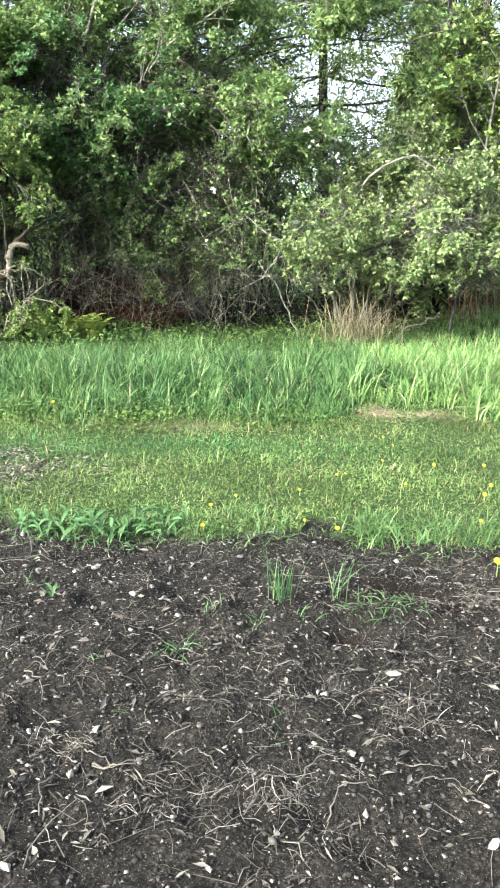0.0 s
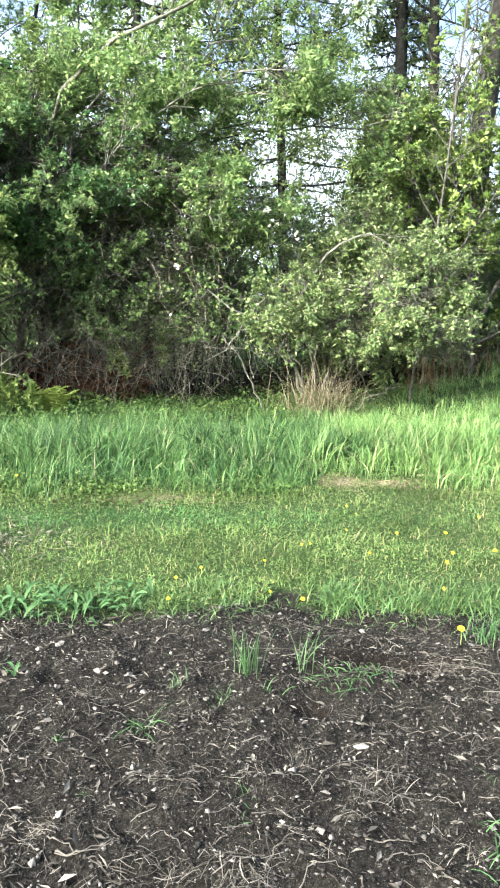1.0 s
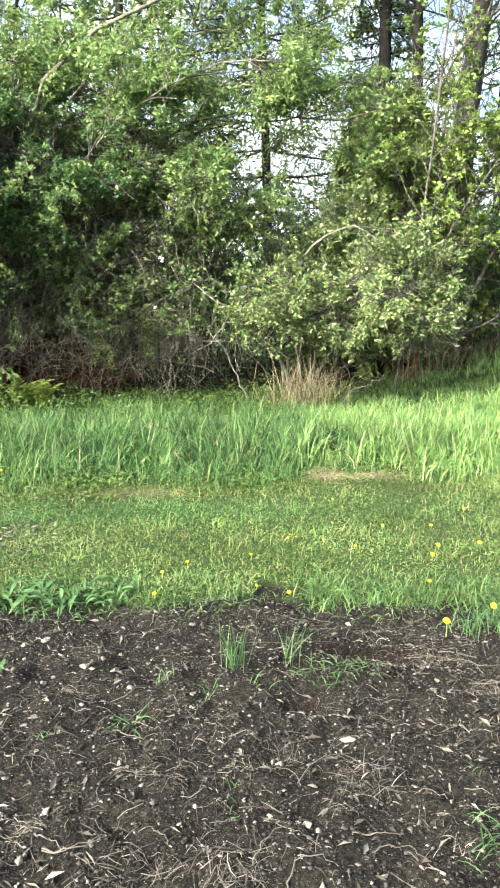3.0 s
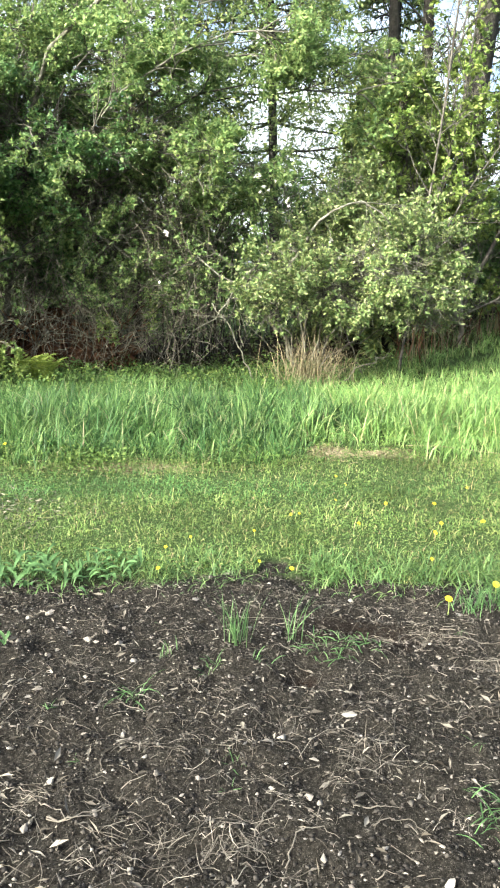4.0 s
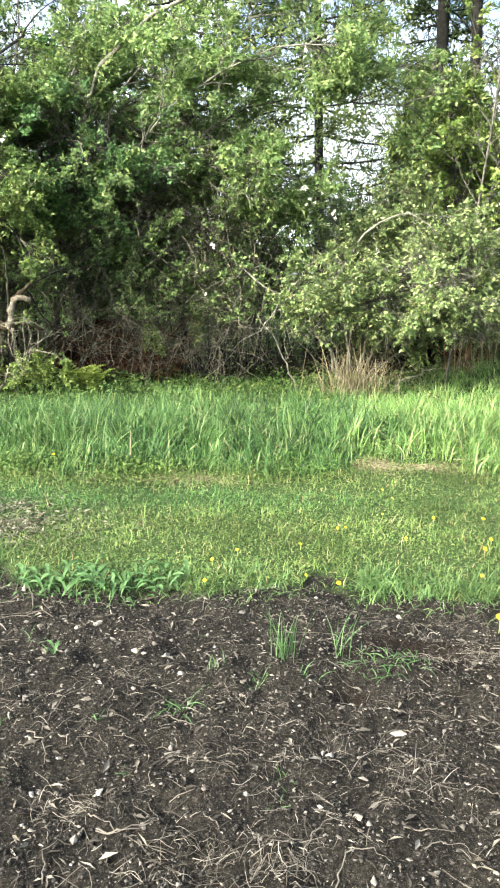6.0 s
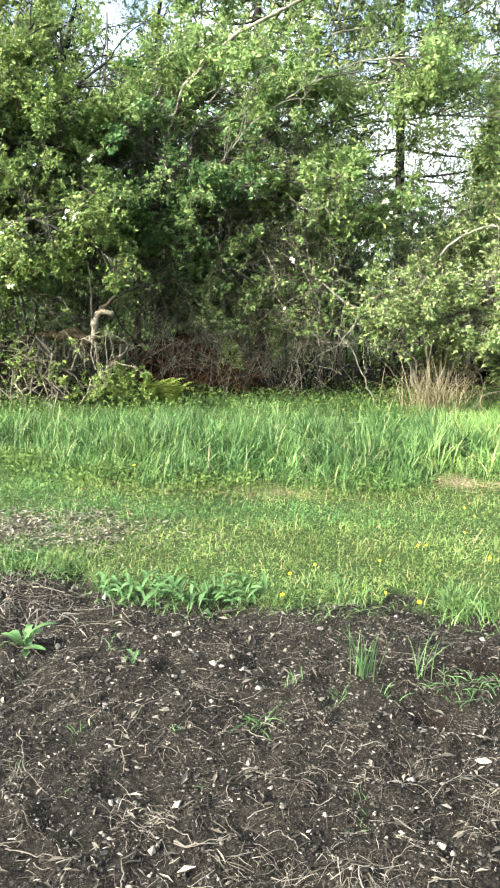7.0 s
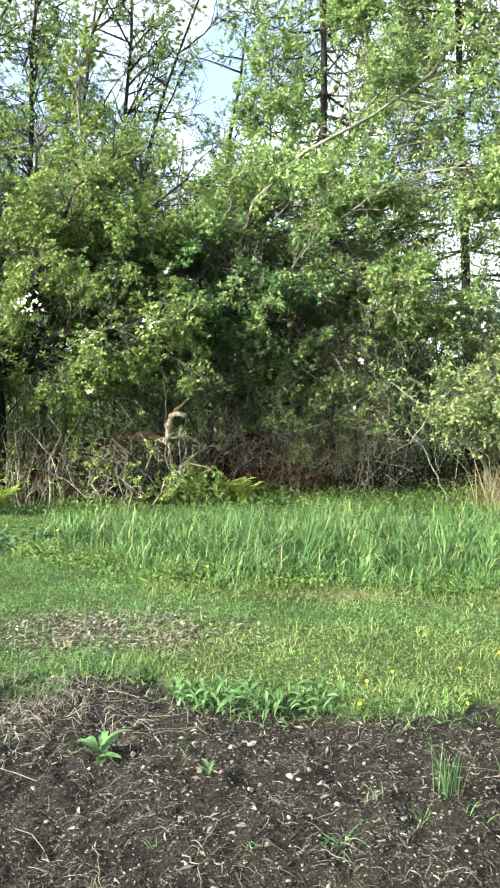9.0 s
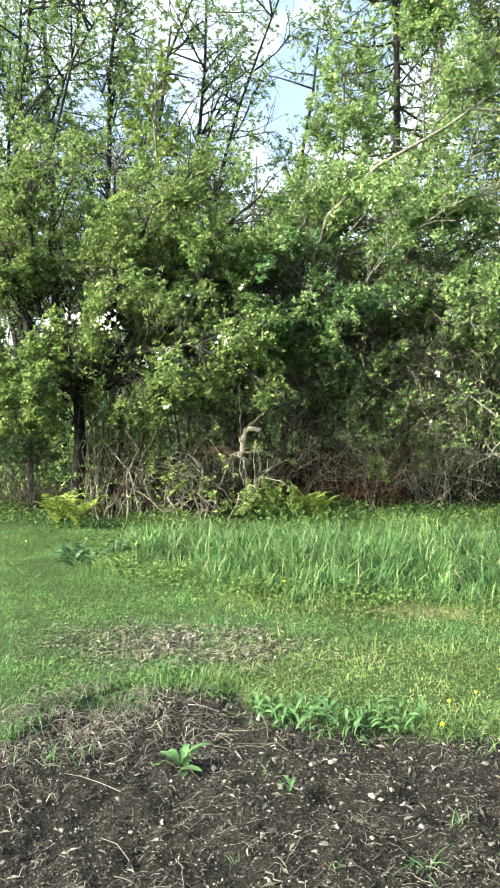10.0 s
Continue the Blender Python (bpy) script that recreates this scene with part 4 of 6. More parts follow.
woody("hawthorn", "hawthorn with a dark trunk and clusters of white blossom", "tree", (-5.95, 9.9, 0),
      [[(-5.95, 9.9, 0), (-5.93, 9.9, 1.0), (-5.9, 9.9, 2.0), (-6.1, 9.85, 3.2)], [(-5.95, 9.9, 0), (-5.9, 9.9, 1.2), (-5.8, 9.7, 2.0), (-5.4, 9.5, 2.7), (-4.6, 9.2, 3.2)], [(-5.95, 9.9, 0), (-5.9, 9.9, 1.5), (-6.1, 9.7, 2.6), (-6.4, 9.4, 3.4)],
       [(-5.9, 9.9, 0), (-5.7, 9.8, 1.8), (-5.1, 9.8, 3.0), (-4.9, 9.9, 3.9)], [(-5.95, 9.95, 0), (-6.3, 9.8, 1.2), (-6.9, 9.5, 1.9), (-7.6, 9.2, 2.3)],
       [(-5.9, 9.9, 0), (-5.5, 9.6, 1.7), (-4.6, 9.2, 2.3), (-3.6, 9.0, 2.3), (-3.1, 8.9, 2.1)]] + THORN_LOW + THORN_TOP,
      [(330, 0.3, 1.0, 0.95, 55, 0.08, -0.01, 0.011), (2600, 0.2, 1.0, 0.5, 50, 0.03, -0.03, 0.0055), (9500, 0.1, 1.0, 0.28, 50, 0.0, -0.02, 0.0033)],
      (4, 4, 0.06, 0.58), M_DARKBARK, M_THORN, [((-6.2, 9.2, 0.75), (1.0, 1.0, 0.5))],
      [((-5.48, 8.5, 2.6), 14, 0.05), ((-5.06, 8.45, 2.67), 20, 0.055), ((-4.62, 8.5, 2.58), 20, 0.075), ((-3.91, 8.55, 2.19), 12, 0.05), ((-3.18, 8.55, 2.31), 10, 0.045), ((-3.03, 8.8, 2.94), 3, 0.03), ((-5.85, 8.9, 4.94), 4, 0.03), ((-3.95, 8.6, 1.55), 3, 0.02)],
      0.09, 0.03, m_twig=M_LICHEN, bare=0.75, fork=1.7, thin_twigs=2)


# unseen tree added on the sun's side, only to shade the hedge end
woody("crab_apple_tree", "broad leafy crab apple tree out of view, added to shade the hedge end", "tree", (-10.4, 8.7, 0),
      [[(-10.4, 8.7, 0), (-10.3, 8.7, 2.0), (-10.0, 8.7, 3.6), (-9.7, 8.8, 5.2)], [(-10.4, 8.7, 0), (-10.0, 8.9, 1.8), (-9.3, 9.3, 3.0), (-8.9, 9.6, 4.2)], [(-10.4, 8.7, 0), (-10.6, 8.3, 1.9), (-10.9, 7.9, 3.2), (-11.0, 7.6, 4.6)],
       [(-10.4, 8.7, 0), (-10.9, 8.9, 2.0), (-11.5, 9.2, 3.4), (-11.9, 9.4, 4.6)], [(-10.4, 8.7, 0), (-10.2, 8.4, 1.6), (-9.9, 8.0, 2.6), (-9.7, 7.8, 3.4)], [(-10.4, 8.7, 0), (-10.4, 9.1, 1.6), (-10.3, 9.7, 2.6), (-10.2, 10.2, 3.6)]],
      [(130, 0.25, 1.0, 1.0, 55, 0.08, -0.01, 0.012), (900, 0.2, 1.0, 0.6, 50, 0.03, -0.02, 0.0072)],
      (9, 6, 0.085, 0.6), M_GREYBARK, M_CHERRY, (), (), 0.08, 0.05, fork=1.2)


def thicket_shrub(x, y, h, seed_n, spread, m_leaf, label, low=0.25, bare=1.3):
    stems = []
    reseed(x, y, h)
    for k in range(seed_n):
        a = RNG.uniform(0, 2 * np.pi)
        r = RNG.uniform(0.2, 1.0) * spread
        bx, by = x + 0.35 * r * np.cos(a), y + 0.35 * r * np.sin(a)
        stems.append([(bx, by, 0), (bx + 0.15 * r * np.cos(a), by + 0.15 * r * np.sin(a), h * 0.4), (bx + 0.6 * r * np.cos(a), by + 0.6 * r * np.sin(a) - 0.15, h * RNG.uniform(0.8, 1.05))])
    return woody("hazel_shrub", label, "shrub", (x, y, 0), stems,
                 [(seed_n * 9, low, 1.0, 0.9, 40, 0.2, 0.0, 0.009), (seed_n * 34, 0.15, 1.0, 0.5, 50, 0.0, -0.02, 0.0045), (seed_n * 50, 0.1, 1.0, 0.3, 50, 0, 0, 0.003)],
                 (2, 3, 0.09, 0.64), M_GREYBARK, m_leaf, CROWN_GAPS, (), 0.013, 0.06, "thicket shrubs", bare=bare, thin_twigs=2)


for sx, sy, sh, sn, sp, lab in [
        (-3.2, 12.6, 4.3, 16, 1.6, "thin-stemmed hazel shrub in the shaded thicket"), (-1.8, 12.8, 3.8, 18, 1.5, "thin-stemmed hazel shrub in the shaded thicket"),
        (-0.5, 12.7, 3.0, 15, 1.3, "thin-stemmed hazel shrub in the shaded thicket"), (-4.8, 12.6, 4.6, 14, 1.6, "tall hazel shrub behind the fallen log"),
        (1.2, 13.2, 2.7, 13, 1.4, "low hazel shrub behind the apple bush"), (-6.8, 12.2, 4.6, 14, 1.8, "dense hazel shrub beside the dark hawthorn trunk"),
        (-8.6, 11.8, 4.8, 14, 1.8, "dense hazel shrub at the shaded hedge end"), (-7.6, 11.0, 1.9, 14, 1.3, "low leafy hazel shrub at the shaded hedge end"), (2.9, 13.8, 3.0, 13, 1.6, "hazel shrub on the grassy bank"), (-2.5, 12.0, 2.6, 9, 1.0, "sparse hazel shrub in the shaded thicket"), (-4.3, 11.9, 3.4, 10, 1.1, "hazel shrub behind the fallen log"), (4.2, 13.2, 2.2, 12, 1.2, "low leafy hazel shrub on the grassy bank"), (5.0, 14.8, 3.2, 13, 1.8, "hazel shrub on the grassy bank"),
        (6.4, 13.6, 4.2, 12, 1.6, "tall hazel shrub on the grassy bank")]:
    thicket_shrub(sx, sy, sh, sn, sp, M_HAZEL, lab, 0.2 if sx > -6 else 0.1, 0.7 if sx > -6 else 0.3)


def spruce(x, y, h, reach, whorls, droop, label, first=2.0, density=1.0, lean=0.0, fine=1.0, thick=26):
    root = thing("spruce_tree", label, "tree", (x, y, 0), "spruces behind the hedge")
    reseed(x, y, h)
    trunk = resample([(x, y, -0.1), (x + 0.5 * lean, y, h * 0.5), (x + lean, y, h)], 9, 0.02)[None]
    part("trunk", mesh_of("trunk", *tubes(trunk, taper(1, 9, 0.1, 0.03), 10), M_DARKBARK, False), root)
    zs = np.linspace(first, h * 0.97, whorls)
    paths = []
    for z in zs:
        m = RNG.integers(4, 7)
        a0 = RNG.uniform(0, 6.28)
        for k in range(m):
            a = a0 + k * 6.28 / m + RNG.normal() * 0.2
            L = reach * (1.05 - 0.8 * (z / h)) * RNG.uniform(0.7, 1.15)
            s = np.linspace(0, 1, 6)[:, None]
            d = np.array([np.cos(a), np.sin(a), 0])
            paths.append(np.array([x + lean * z / h, y, z]) + d * L * s + np.array([0, 0, 1]) * L * (-droop * s + droop * 0.75 * s ** 2.2))
    paths = np.array(paths)
    sub = offshoots(paths, int(len(paths) * 9 * density), 0.15, 1.0, reach * 0.32, 50, -0.05, -0.03, 0.08)
    tip = offshoots(sub, int(len(sub) * 5 * density), 0.05, 1.0, reach * 0.14, 45, -0.05, -0.03, 0.06, 4)
    part("branchwork", mesh_of("branchwork", *join([tubes(paths, taper(len(paths), 6, 0.022), 4), tubes(sub[:, [0, 2, 5]], taper(len(sub), 3, 0.007), 3)]), M_DARKBARK, False), root, kind="stuff")
    pieces = []
    for lines, per in ((paths, int(thick / fine)), (sub, int(6 / fine)), (tip, int(5 / fine))):
        m, k, _ = lines.shape
        i = np.repeat(np.arange(m), per)
        t = RNG.uniform(0, 1, len(i)) * (k - 1)
        j = np.minimum(t.astype(int), k - 2)
        fr = (t - j)[:, None]
        tan = unit(lines[i, j + 1] - lines[i, j])
        pos = lines[i, j] * (1 - fr) + lines[i, j + 1] * fr
        pieces.append(leaves(pos, tan + rand_unit(len(i)) * 0.8, rand_unit(len(i)) + np.array([0, 0, 0.6]), RNG.uniform(0.085, 0.15, len(i)) * fine, RNG.uniform(0.028, 0.048, len(i)) * fine, 0.1))
    part("foliage", mesh_of("foliage", *join(pieces), M_NEEDLE), root, kind="stuff")
    return root


spruce(0.72, 16.0, 13, 2.7, 21, 0.16, "dark spruce with level layered branches", 2.6, 1.6, -0.3, 0.75, 70)
spruce(2.5, 13.6, 4.6, 1.6, 22, 0.3, "dense young spruce behind the apple bush", 0.5, 1.2)
spruce(-1.9, 14.8, 15, 2.7, 28, 0.5, "dense dark spruce with hanging branches", 4.2, 0.7)
spruce(3.35, 18.2, 13, 1.45, 22, 0.25, "dark spruce among tall bare trunks", 2.6, 0.7)
spruce(5.8, 18.0, 13, 2.6, 18, 0.3, "dark spruce behind the maples", 2.0, 0.4)
spruce(-9.6, 15.5, 13, 3.0, 18, 0.35, "dark spruce behind the hedge end", 2.0, 0.45)
for bx, by, top, r, lab in [(3.1, 17, (3.05, 17, 12), 0.17, "straight bare trunk of a tall tree"), (3.75, 17, (3.6, 17, 12), 0.16, "straight bare trunk of a tall tree"), (4.25, 16.6, (5.3, 16.6, 12), 0.27, "thick leaning grey trunk of a tall tree")]:
    woody("tall_tree", lab, "tree", (bx, by, 0.4), [[(bx, by, 0), tuple(0.5 * (np.array((bx, by, 0)) + np.array(top))), top]],
          [(26, 0.3, 1.0, 1.6, 60, 0.1, -0.03, 0.026), (170, 0.15, 1.0, 0.9, 50, 0.05, -0.03, 0.011), (620, 0.15, 1.0, 0.5, 50, 0.05, 0, 0.006)], (3, 5, 0.07, 0.5), M_DARKBARK, M_CHERRY, (), (), r, 0.03, "tall trees behind the hedge")
for bx, by, h, full, lab in [(-8.7, 12.8, 10, 1.5, "tall half-bare tree with tangled dark twigs at the hedge end"), (-6.0, 15.0, 11, 1.2, "tall half-bare tree with fine twigs and young leaves"), (-9.5, 14.0, 11, 1.3, "tall half-bare tree with tangled grey twigs"), (-7.6, 16.5, 10, 0.6, "half-bare tree with fine twigs"), (-7.4, 13.9, 10.5, 1.5, "half-bare tree with young leaves"), (-4.3, 16.5, 9, 0.7, "half-bare tree with fine twigs")]:
    woody("bare_tree", lab, "tree", (bx, by, 0), [[(bx, by, 0), (bx - 0.1, by, h * 0.45), (bx + 0.25, by, h * 0.8), (bx + 0.6, by, h)], [(bx, by, 0), (bx + 0.1, by, h * 0.4), (bx + 1.1, by - 0.3, h * 0.68), (bx + 2.2, by - 0.4, h * 0.85)], [(bx, by, 0), (bx - 0.2, by, h * 0.35), (bx - 1.3, by - 0.3, h * 0.6), (bx - 2.0, by - 0.4, h * 0.8)]],
          [(56, 0.3, 1.0, 2.0, 68, 0.12, 0.0, 0.022), (int(420 * full), 0.15, 1.0, 1.0, 55, 0.06, -0.02, 0.0085), (int(1900 * full), 0.1, 1.0, 0.5, 50, 0.03, -0.02, 0.0046)], (3, 6, 0.068, 0.5), M_DARKBARK, M_CHERRY, (), (), 0.075, 0.06, "half-bare trees", thin_twigs=2)

reseed(2)
# fine dead twigs hanging and crossing under the crowns
n = 3600
x, y, z = RNG.uniform(-4.4, 0.0, n), RNG.uniform(10.4, 12.2, n), RNG.uniform(0.45, 3.6, n)
z = z * (1 - 0.25 * smooth(-1.5, 0.5, x))
seed = np.stack([np.stack([x, y, z], 1), np.stack([x + RNG.normal(size=n) * 0.3, y - 0.1, z - RNG.uniform(-0.1, 0.5, n)], 1)], 1)
dead = offshoots(seed, n, 0.0, 1.0, 0.85, 32, 0.0, -0.07, 0.15)
dead = dead[(dead[:, :, 2].min(1) > 0.03) & (RNG.uniform(0, 1, n) > 0.7 * smooth(-0.9, -0.3, dead[:, 3, 0]))]
side = offshoots(dead, 3000, 0.2, 1.0, 0.35, 40, 0.0, -0.05, 0.12, 4)
side = side[side[:, :, 2].min(1) > 0.03]
part("dead_twigs", mesh_of("dead_twigs", *join([tubes(dead, taper(len(dead), 6, 0.0052), 3), tubes(side, taper(len(side), 4, 0.0026), 3)]), M_VINE, False), None, "fine grey dead twigs hanging inside the hedge", category="twigs", kind="stuff")
spray = offshoots(dead, 6500, 0.1, 1.0, 0.22, 50, 0.1, 0.0, 0.12, 4)
spray = spray[spray[:, 2, 2] > 0.9]
part("shade_leaves", mesh_of("shade_leaves", *leaf_sprays(spray, 3, 4, 0.055, 0.6), M_CHERRY), None, "small dim leaves on the shaded inner twigs", category="undergrowth", kind="stuff")

n = 34
x, y = RNG.uniform(-5.0, 0.2, n), RNG.uniform(11.7, 13.2, n)
t = np.linspace(0, 1, 7)
bend_x = RNG.normal(size=n) * 0.3
path = np.stack([x[:, None] + bend_x[:, None] * t ** 2 + RNG.normal(size=(n, 7)) * 0.03, y[:, None] + 0 * t, gz(x, y)[:, None] - 0.03 + RNG.uniform(1.6, 3.6, n)[:, None] * t], -1)
# dark bark here carries the hedge's inner shade as colour
part("hedge_stems", mesh_of("hedge_stems", *tubes(path, taper(n, 7, 0.012), 5), M_DARKBARK, False), None, "thin upright stems inside the hedge, coloured dark for its inner shade", category="undergrowth", kind="stuff")

# a screen of thin stems and low leaves deep in the hedge
n = 360
x, y = RNG.uniform(-5.5, 7, n), RNG.uniform(12.8, 15.5, n)
y = y + np.maximum(0, x - 1) * 0.5
hgt = RNG.uniform(0.8, 2.8, n)
t = np.linspace(0, 1, 6)
lean_x, lean_y = RNG.normal(size=n) * 0.4, RNG.normal(size=n) * 0.3
path = np.stack([x[:, None] + lean_x[:, None] * t ** 2 + RNG.normal(size=(n, 6)) * 0.06, y[:, None] + lean_y[:, None] * t ** 2, gz(x, y)[:, None] - 0.03 + hgt[:, None] * t], -1)
# these stems get dark bark too, in place of deep shade
part("undergrowth_stems", mesh_of("undergrowth_stems", *tubes(path, taper(n, 6, 0.007), 3), M_DARKBARK, False), None, "thin stems crowding inside the hedge, their shade put into dark bark", category="undergrowth", kind="stuff")
n = 42000
x, y = RNG.uniform(-14, 8, n), RNG.uniform(12.9, 17.0, n)
y = y + np.maximum(0, x - 1) * 0.5
open_x = ((x > -5.2) & (x < 0.8) & (RNG.uniform(0, 1, n) < 0.62)) | ((x > -0.29 * y) & (x < -0.12 * y) & (RNG.uniform(0, 1, n) < 0.7))
x, y, n = x[~open_x], y[~open_x], int((~open_x).sum())
z = gz(x, y) + 2.6 * RNG.uniform(0, 1, n) ** 1.3 * (0.3 + vnoise(x, y, 0.9, 71))
part("undergrowth_leafage", mesh_of("undergrowth_leafage", *leaves(np.stack([x, y, z], 1), rand_unit(n), rand_unit(n) + np.array([-0.2, -0.4, 0.8]), RNG.uniform(0.06, 0.13, n), RNG.uniform(0.035, 0.08, n)), M_WOODS), None, "dim green leaves deep inside the hedge", category="undergrowth", kind="stuff")

# the wood beyond: many clumps of leaves in uneven crowns
reseed(8)
n = 70
cx, cy = RNG.uniform(-32, 24, n), RNG.uniform(21, 44, n)
pieces = []
for a, b in zip(cx, cy):
    r, hgt = RNG.uniform(1.4, 2.6), RNG.uniform(2.2, 4.3)
    k = 420
    d = rand_unit(k) * (RNG.uniform(0.2, 1, (k, 1)) ** 0.35)
    d *= (0.7 + 0.6 * vnoise(np.arctan2(d[:, 1], d[:, 0]) * 3 + a, d[:, 2] * 3 + b, 1.0, 21))[:, None]
    pos = np.array([a, b, hgt * 0.5]) + d * np.array([r, r, hgt * 0.55])
    pos[:, 2] = np.abs(pos[:, 2])
    pieces.append(leaves(pos, rand_unit(k), rand_unit(k) + np.array([-0.3, -0.5, 0.8]), RNG.uniform(0.2, 0.38, k), RNG.uniform(0.13, 0.24, k)))
part("far_woods", mesh_of("far_woods", *join(pieces), M_WOODS), None, "dim green woods far behind the hedge", category="woods", kind="stuff")

# ---- fallen wood under the hedge ----
reseed(1)
tangle = thing("vine_tangle", "tangle of dry pale vines hanging down beside the mossy log", "vine", (-4.6, 9.7, 0))
stems = []
for k in range(76):
    # most lean over from the near foot, the rest hang from the log
    bx, by = (RNG.uniform(-5.8, -4.7), RNG.uniform(9.45, 9.95)) if k < 52 else (RNG.uniform(-4.7, -3.3), RNG.uniform(9.4, 9.8))
    top = 0.6 + 1.7 * RNG.uniform(0, 1) ** 2 if k < 52 else RNG.uniform(0.5, 1.05)
    lean = RNG.uniform(-0.1, 0.6) if k < 52 else RNG.normal() * 0.35
    over = RNG.uniform(-0.35, 0.8)
    stems.append(resample([(bx, by, -0.03), (bx + lean * 0.35 + RNG.normal() * 0.06, by, top * 0.5), (bx + lean + RNG.normal() * 0.1, by + RNG.normal() * 0.12, top), (bx + lean + over, by - 0.1 + RNG.normal() * 0.12, top * RNG.uniform(0.12, 1.1))], 9, 0.06))
stems = np.array(stems)
for line in stems:
    part("vine", mesh_of("vine", *tubes(line[None], taper(1, 9, RNG.uniform(0.009, 0.021)), 6), M_VINE, False), tangle)
side = offshoots(stems, 170, 0.2, 1.0, 0.6, 50, -0.1, -0.1, 0.2)
more = offshoots(side, 420, 0.2, 1.0, 0.3, 55, 0.1, -0.05, 0.2)
part("runner_mat", mesh_of("runner_mat", *join([tubes(side, taper(len(side), 6, 0.008), 4), tubes(more, taper(len(more), 6, 0.005), 3)]), M_VINE, False), tangle, kind="stuff")
part("leafage", mesh_of("leafage", *leaf_sprays(more, 3, 5, 0.052, 0.6), M_THORN), tangle, kind="stuff")

for a, b, r in [((-5.72, 9.8, -0.05), (-5.7, 9.85, 0.85), 0.045), ((-5.6, 9.75, -0.05), (-5.2, 9.85, 1.1), 0.05), ((-5.45, 9.65, -0.05), (-5.0, 9.8, 0.95), 0.07), ((-5.25, 9.65, -0.05), (-4.75, 9.8, 1.45), 0.045), ((-5.1, 9.7, -0.05), (-5.05, 9.85, 1.2), 0.04),
                ((-5.6, 9.9, -0.05), (-5.55, 9.95, 1.35), 0.04), ((-4.95, 9.6, -0.05), (-4.6, 9.75, 0.9), 0.05)]:
    line = resample([a, tuple(0.5 * (np.array(a) + np.array(b)) + np.array([0.04, 0, 0])), b], 9, 0.022)[None]
    st = thing("standing_deadwood", "mossy dead stem leaning among dry vines", "dead wood", a, "dead stems")
    part("trunk", mesh_of("trunk", *tubes(line, taper(1, 9, r, r * 0.6) * RNG.uniform(0.8, 1.2, (1, 9)), 9), M_MOSSLOG, False), st)

log = thing("fallen_log", "mossy brown log lying level under the hedge", "log", (-4.4, 10.4, 0.8))
bole = resample([(-4.75, 10.15, 0.78), (-4.3, 10.05, 0.86), (-3.8, 9.85, 0.94), (-3.38, 9.78, 0.9)], 12, 0.03)[None]
part("trunk", mesh_of("trunk", *tubes(bole, taper(1, 12, 0.055, 0.06) * RNG.uniform(0.65, 1.3, (1, 12)), 10), M_MOSSLOG, False), log)
prop = np.stack([resample([(-4.6, 10.1, -0.05), (-4.55, 10.1, 0.82)], 5, 0.01)])
for line in prop:
    part("stub", mesh_of("stub", *tubes(line[None], taper(1, 5, 0.05, 0.04), 8), M_MOSSLOG, False), log)
hang = offshoots(bole, 60, 0.1, 1.0, 0.6, 75, -1.0, -0.2, 0.16)
for line in hang:
    part("twig", mesh_of("twig", *tubes(line[None], taper(1, 6, 0.01), 4), M_VINE, False), log)

snag = thing("broken_limb", "bare pale broken limb bent over at its top", "dead wood", (-3.40, 9.70, 0.89))
line = resample([(-3.42, 9.76, 0.86), (-3.38, 9.72, 0.98), (-3.37, 9.7, 1.08), (-3.31, 9.69, 1.22)], 12, 0.006)[None]
bole = part("trunk", mesh_of("trunk", *tubes(line, 0.042 * RNG.uniform(0.7, 1.25, (1, 12)), 10), M_BARE, False), snag)
line = resample([(-3.34, 9.69, 1.19), (-3.22, 9.67, 1.245), (-3.1, 9.65, 1.2)], 7, 0.004)[None]
part("stub", mesh_of("stub", *tubes(line, 0.034 * RNG.uniform(0.85, 1.15, (1, 7)), 9), M_BARE, False), bole, "blunt pale broken stub")
line = resample([(-3.3, 9.7, 1.2), (-3.22, 9.72, 1.3), (-3.08, 9.75, 1.43)], 8, 0.008)[None]
part("splinter", mesh_of("splinter", *tubes(line, np.linspace(0.05, 0.012, 8)[None] * RNG.uniform(0.7, 1.3, (1, 8)), 7), M_MOSSLOG, False), bole, "brown torn splinter")
line = resample([(-3.23, 9.69, 1.26), (-3.02, 9.80, 1.46), (-2.79, 10.00, 1.58), (-2.37, 10.30, 1.90)], 9, 0.03)[None]
part("limb", mesh_of("limb", *tubes(line, taper(1, 9, 0.012, 0.006), 8), M_DARKBARK, False), snag)
line = resample([(-3.4, 9.70, 1.03), (-3.37, 9.68, 1.36), (-3.41, 9.67, 1.66), (-3.38, 9.66, 1.85)], 9, 0.012)[None]
part("shoot", mesh_of("shoot", *tubes(line, taper(1, 9, 0.018, 0.009), 7), M_VINE, False), snag)

for k in range(46):
    bx, by = RNG.uniform(2.25, 4.3), 0.0
    by = 11.25 + 0.75 * (bx - 2.3) + RNG.uniform(-0.35, 0.35)
    hgt = RNG.uniform(0.35, 0.95)
    line = resample([(bx, by, float(gz(bx, by)) - 0.02), (bx + RNG.normal() * 0.05, by, float(gz(bx, by)) + hgt * 0.5), (bx + RNG.normal() * 0.14, by, float(gz(bx, by)) + hgt)], 6, 0.012)[None]
    part("dead_stalk", mesh_of("dead_stalk", *tubes(line, taper(1, 6, 0.008, 0.004), 4), M_REDROOT if k % 3 else M_HAY, False), None, "thin dead stalk standing at the hedge foot", category="dead plant", group="dead stalks")

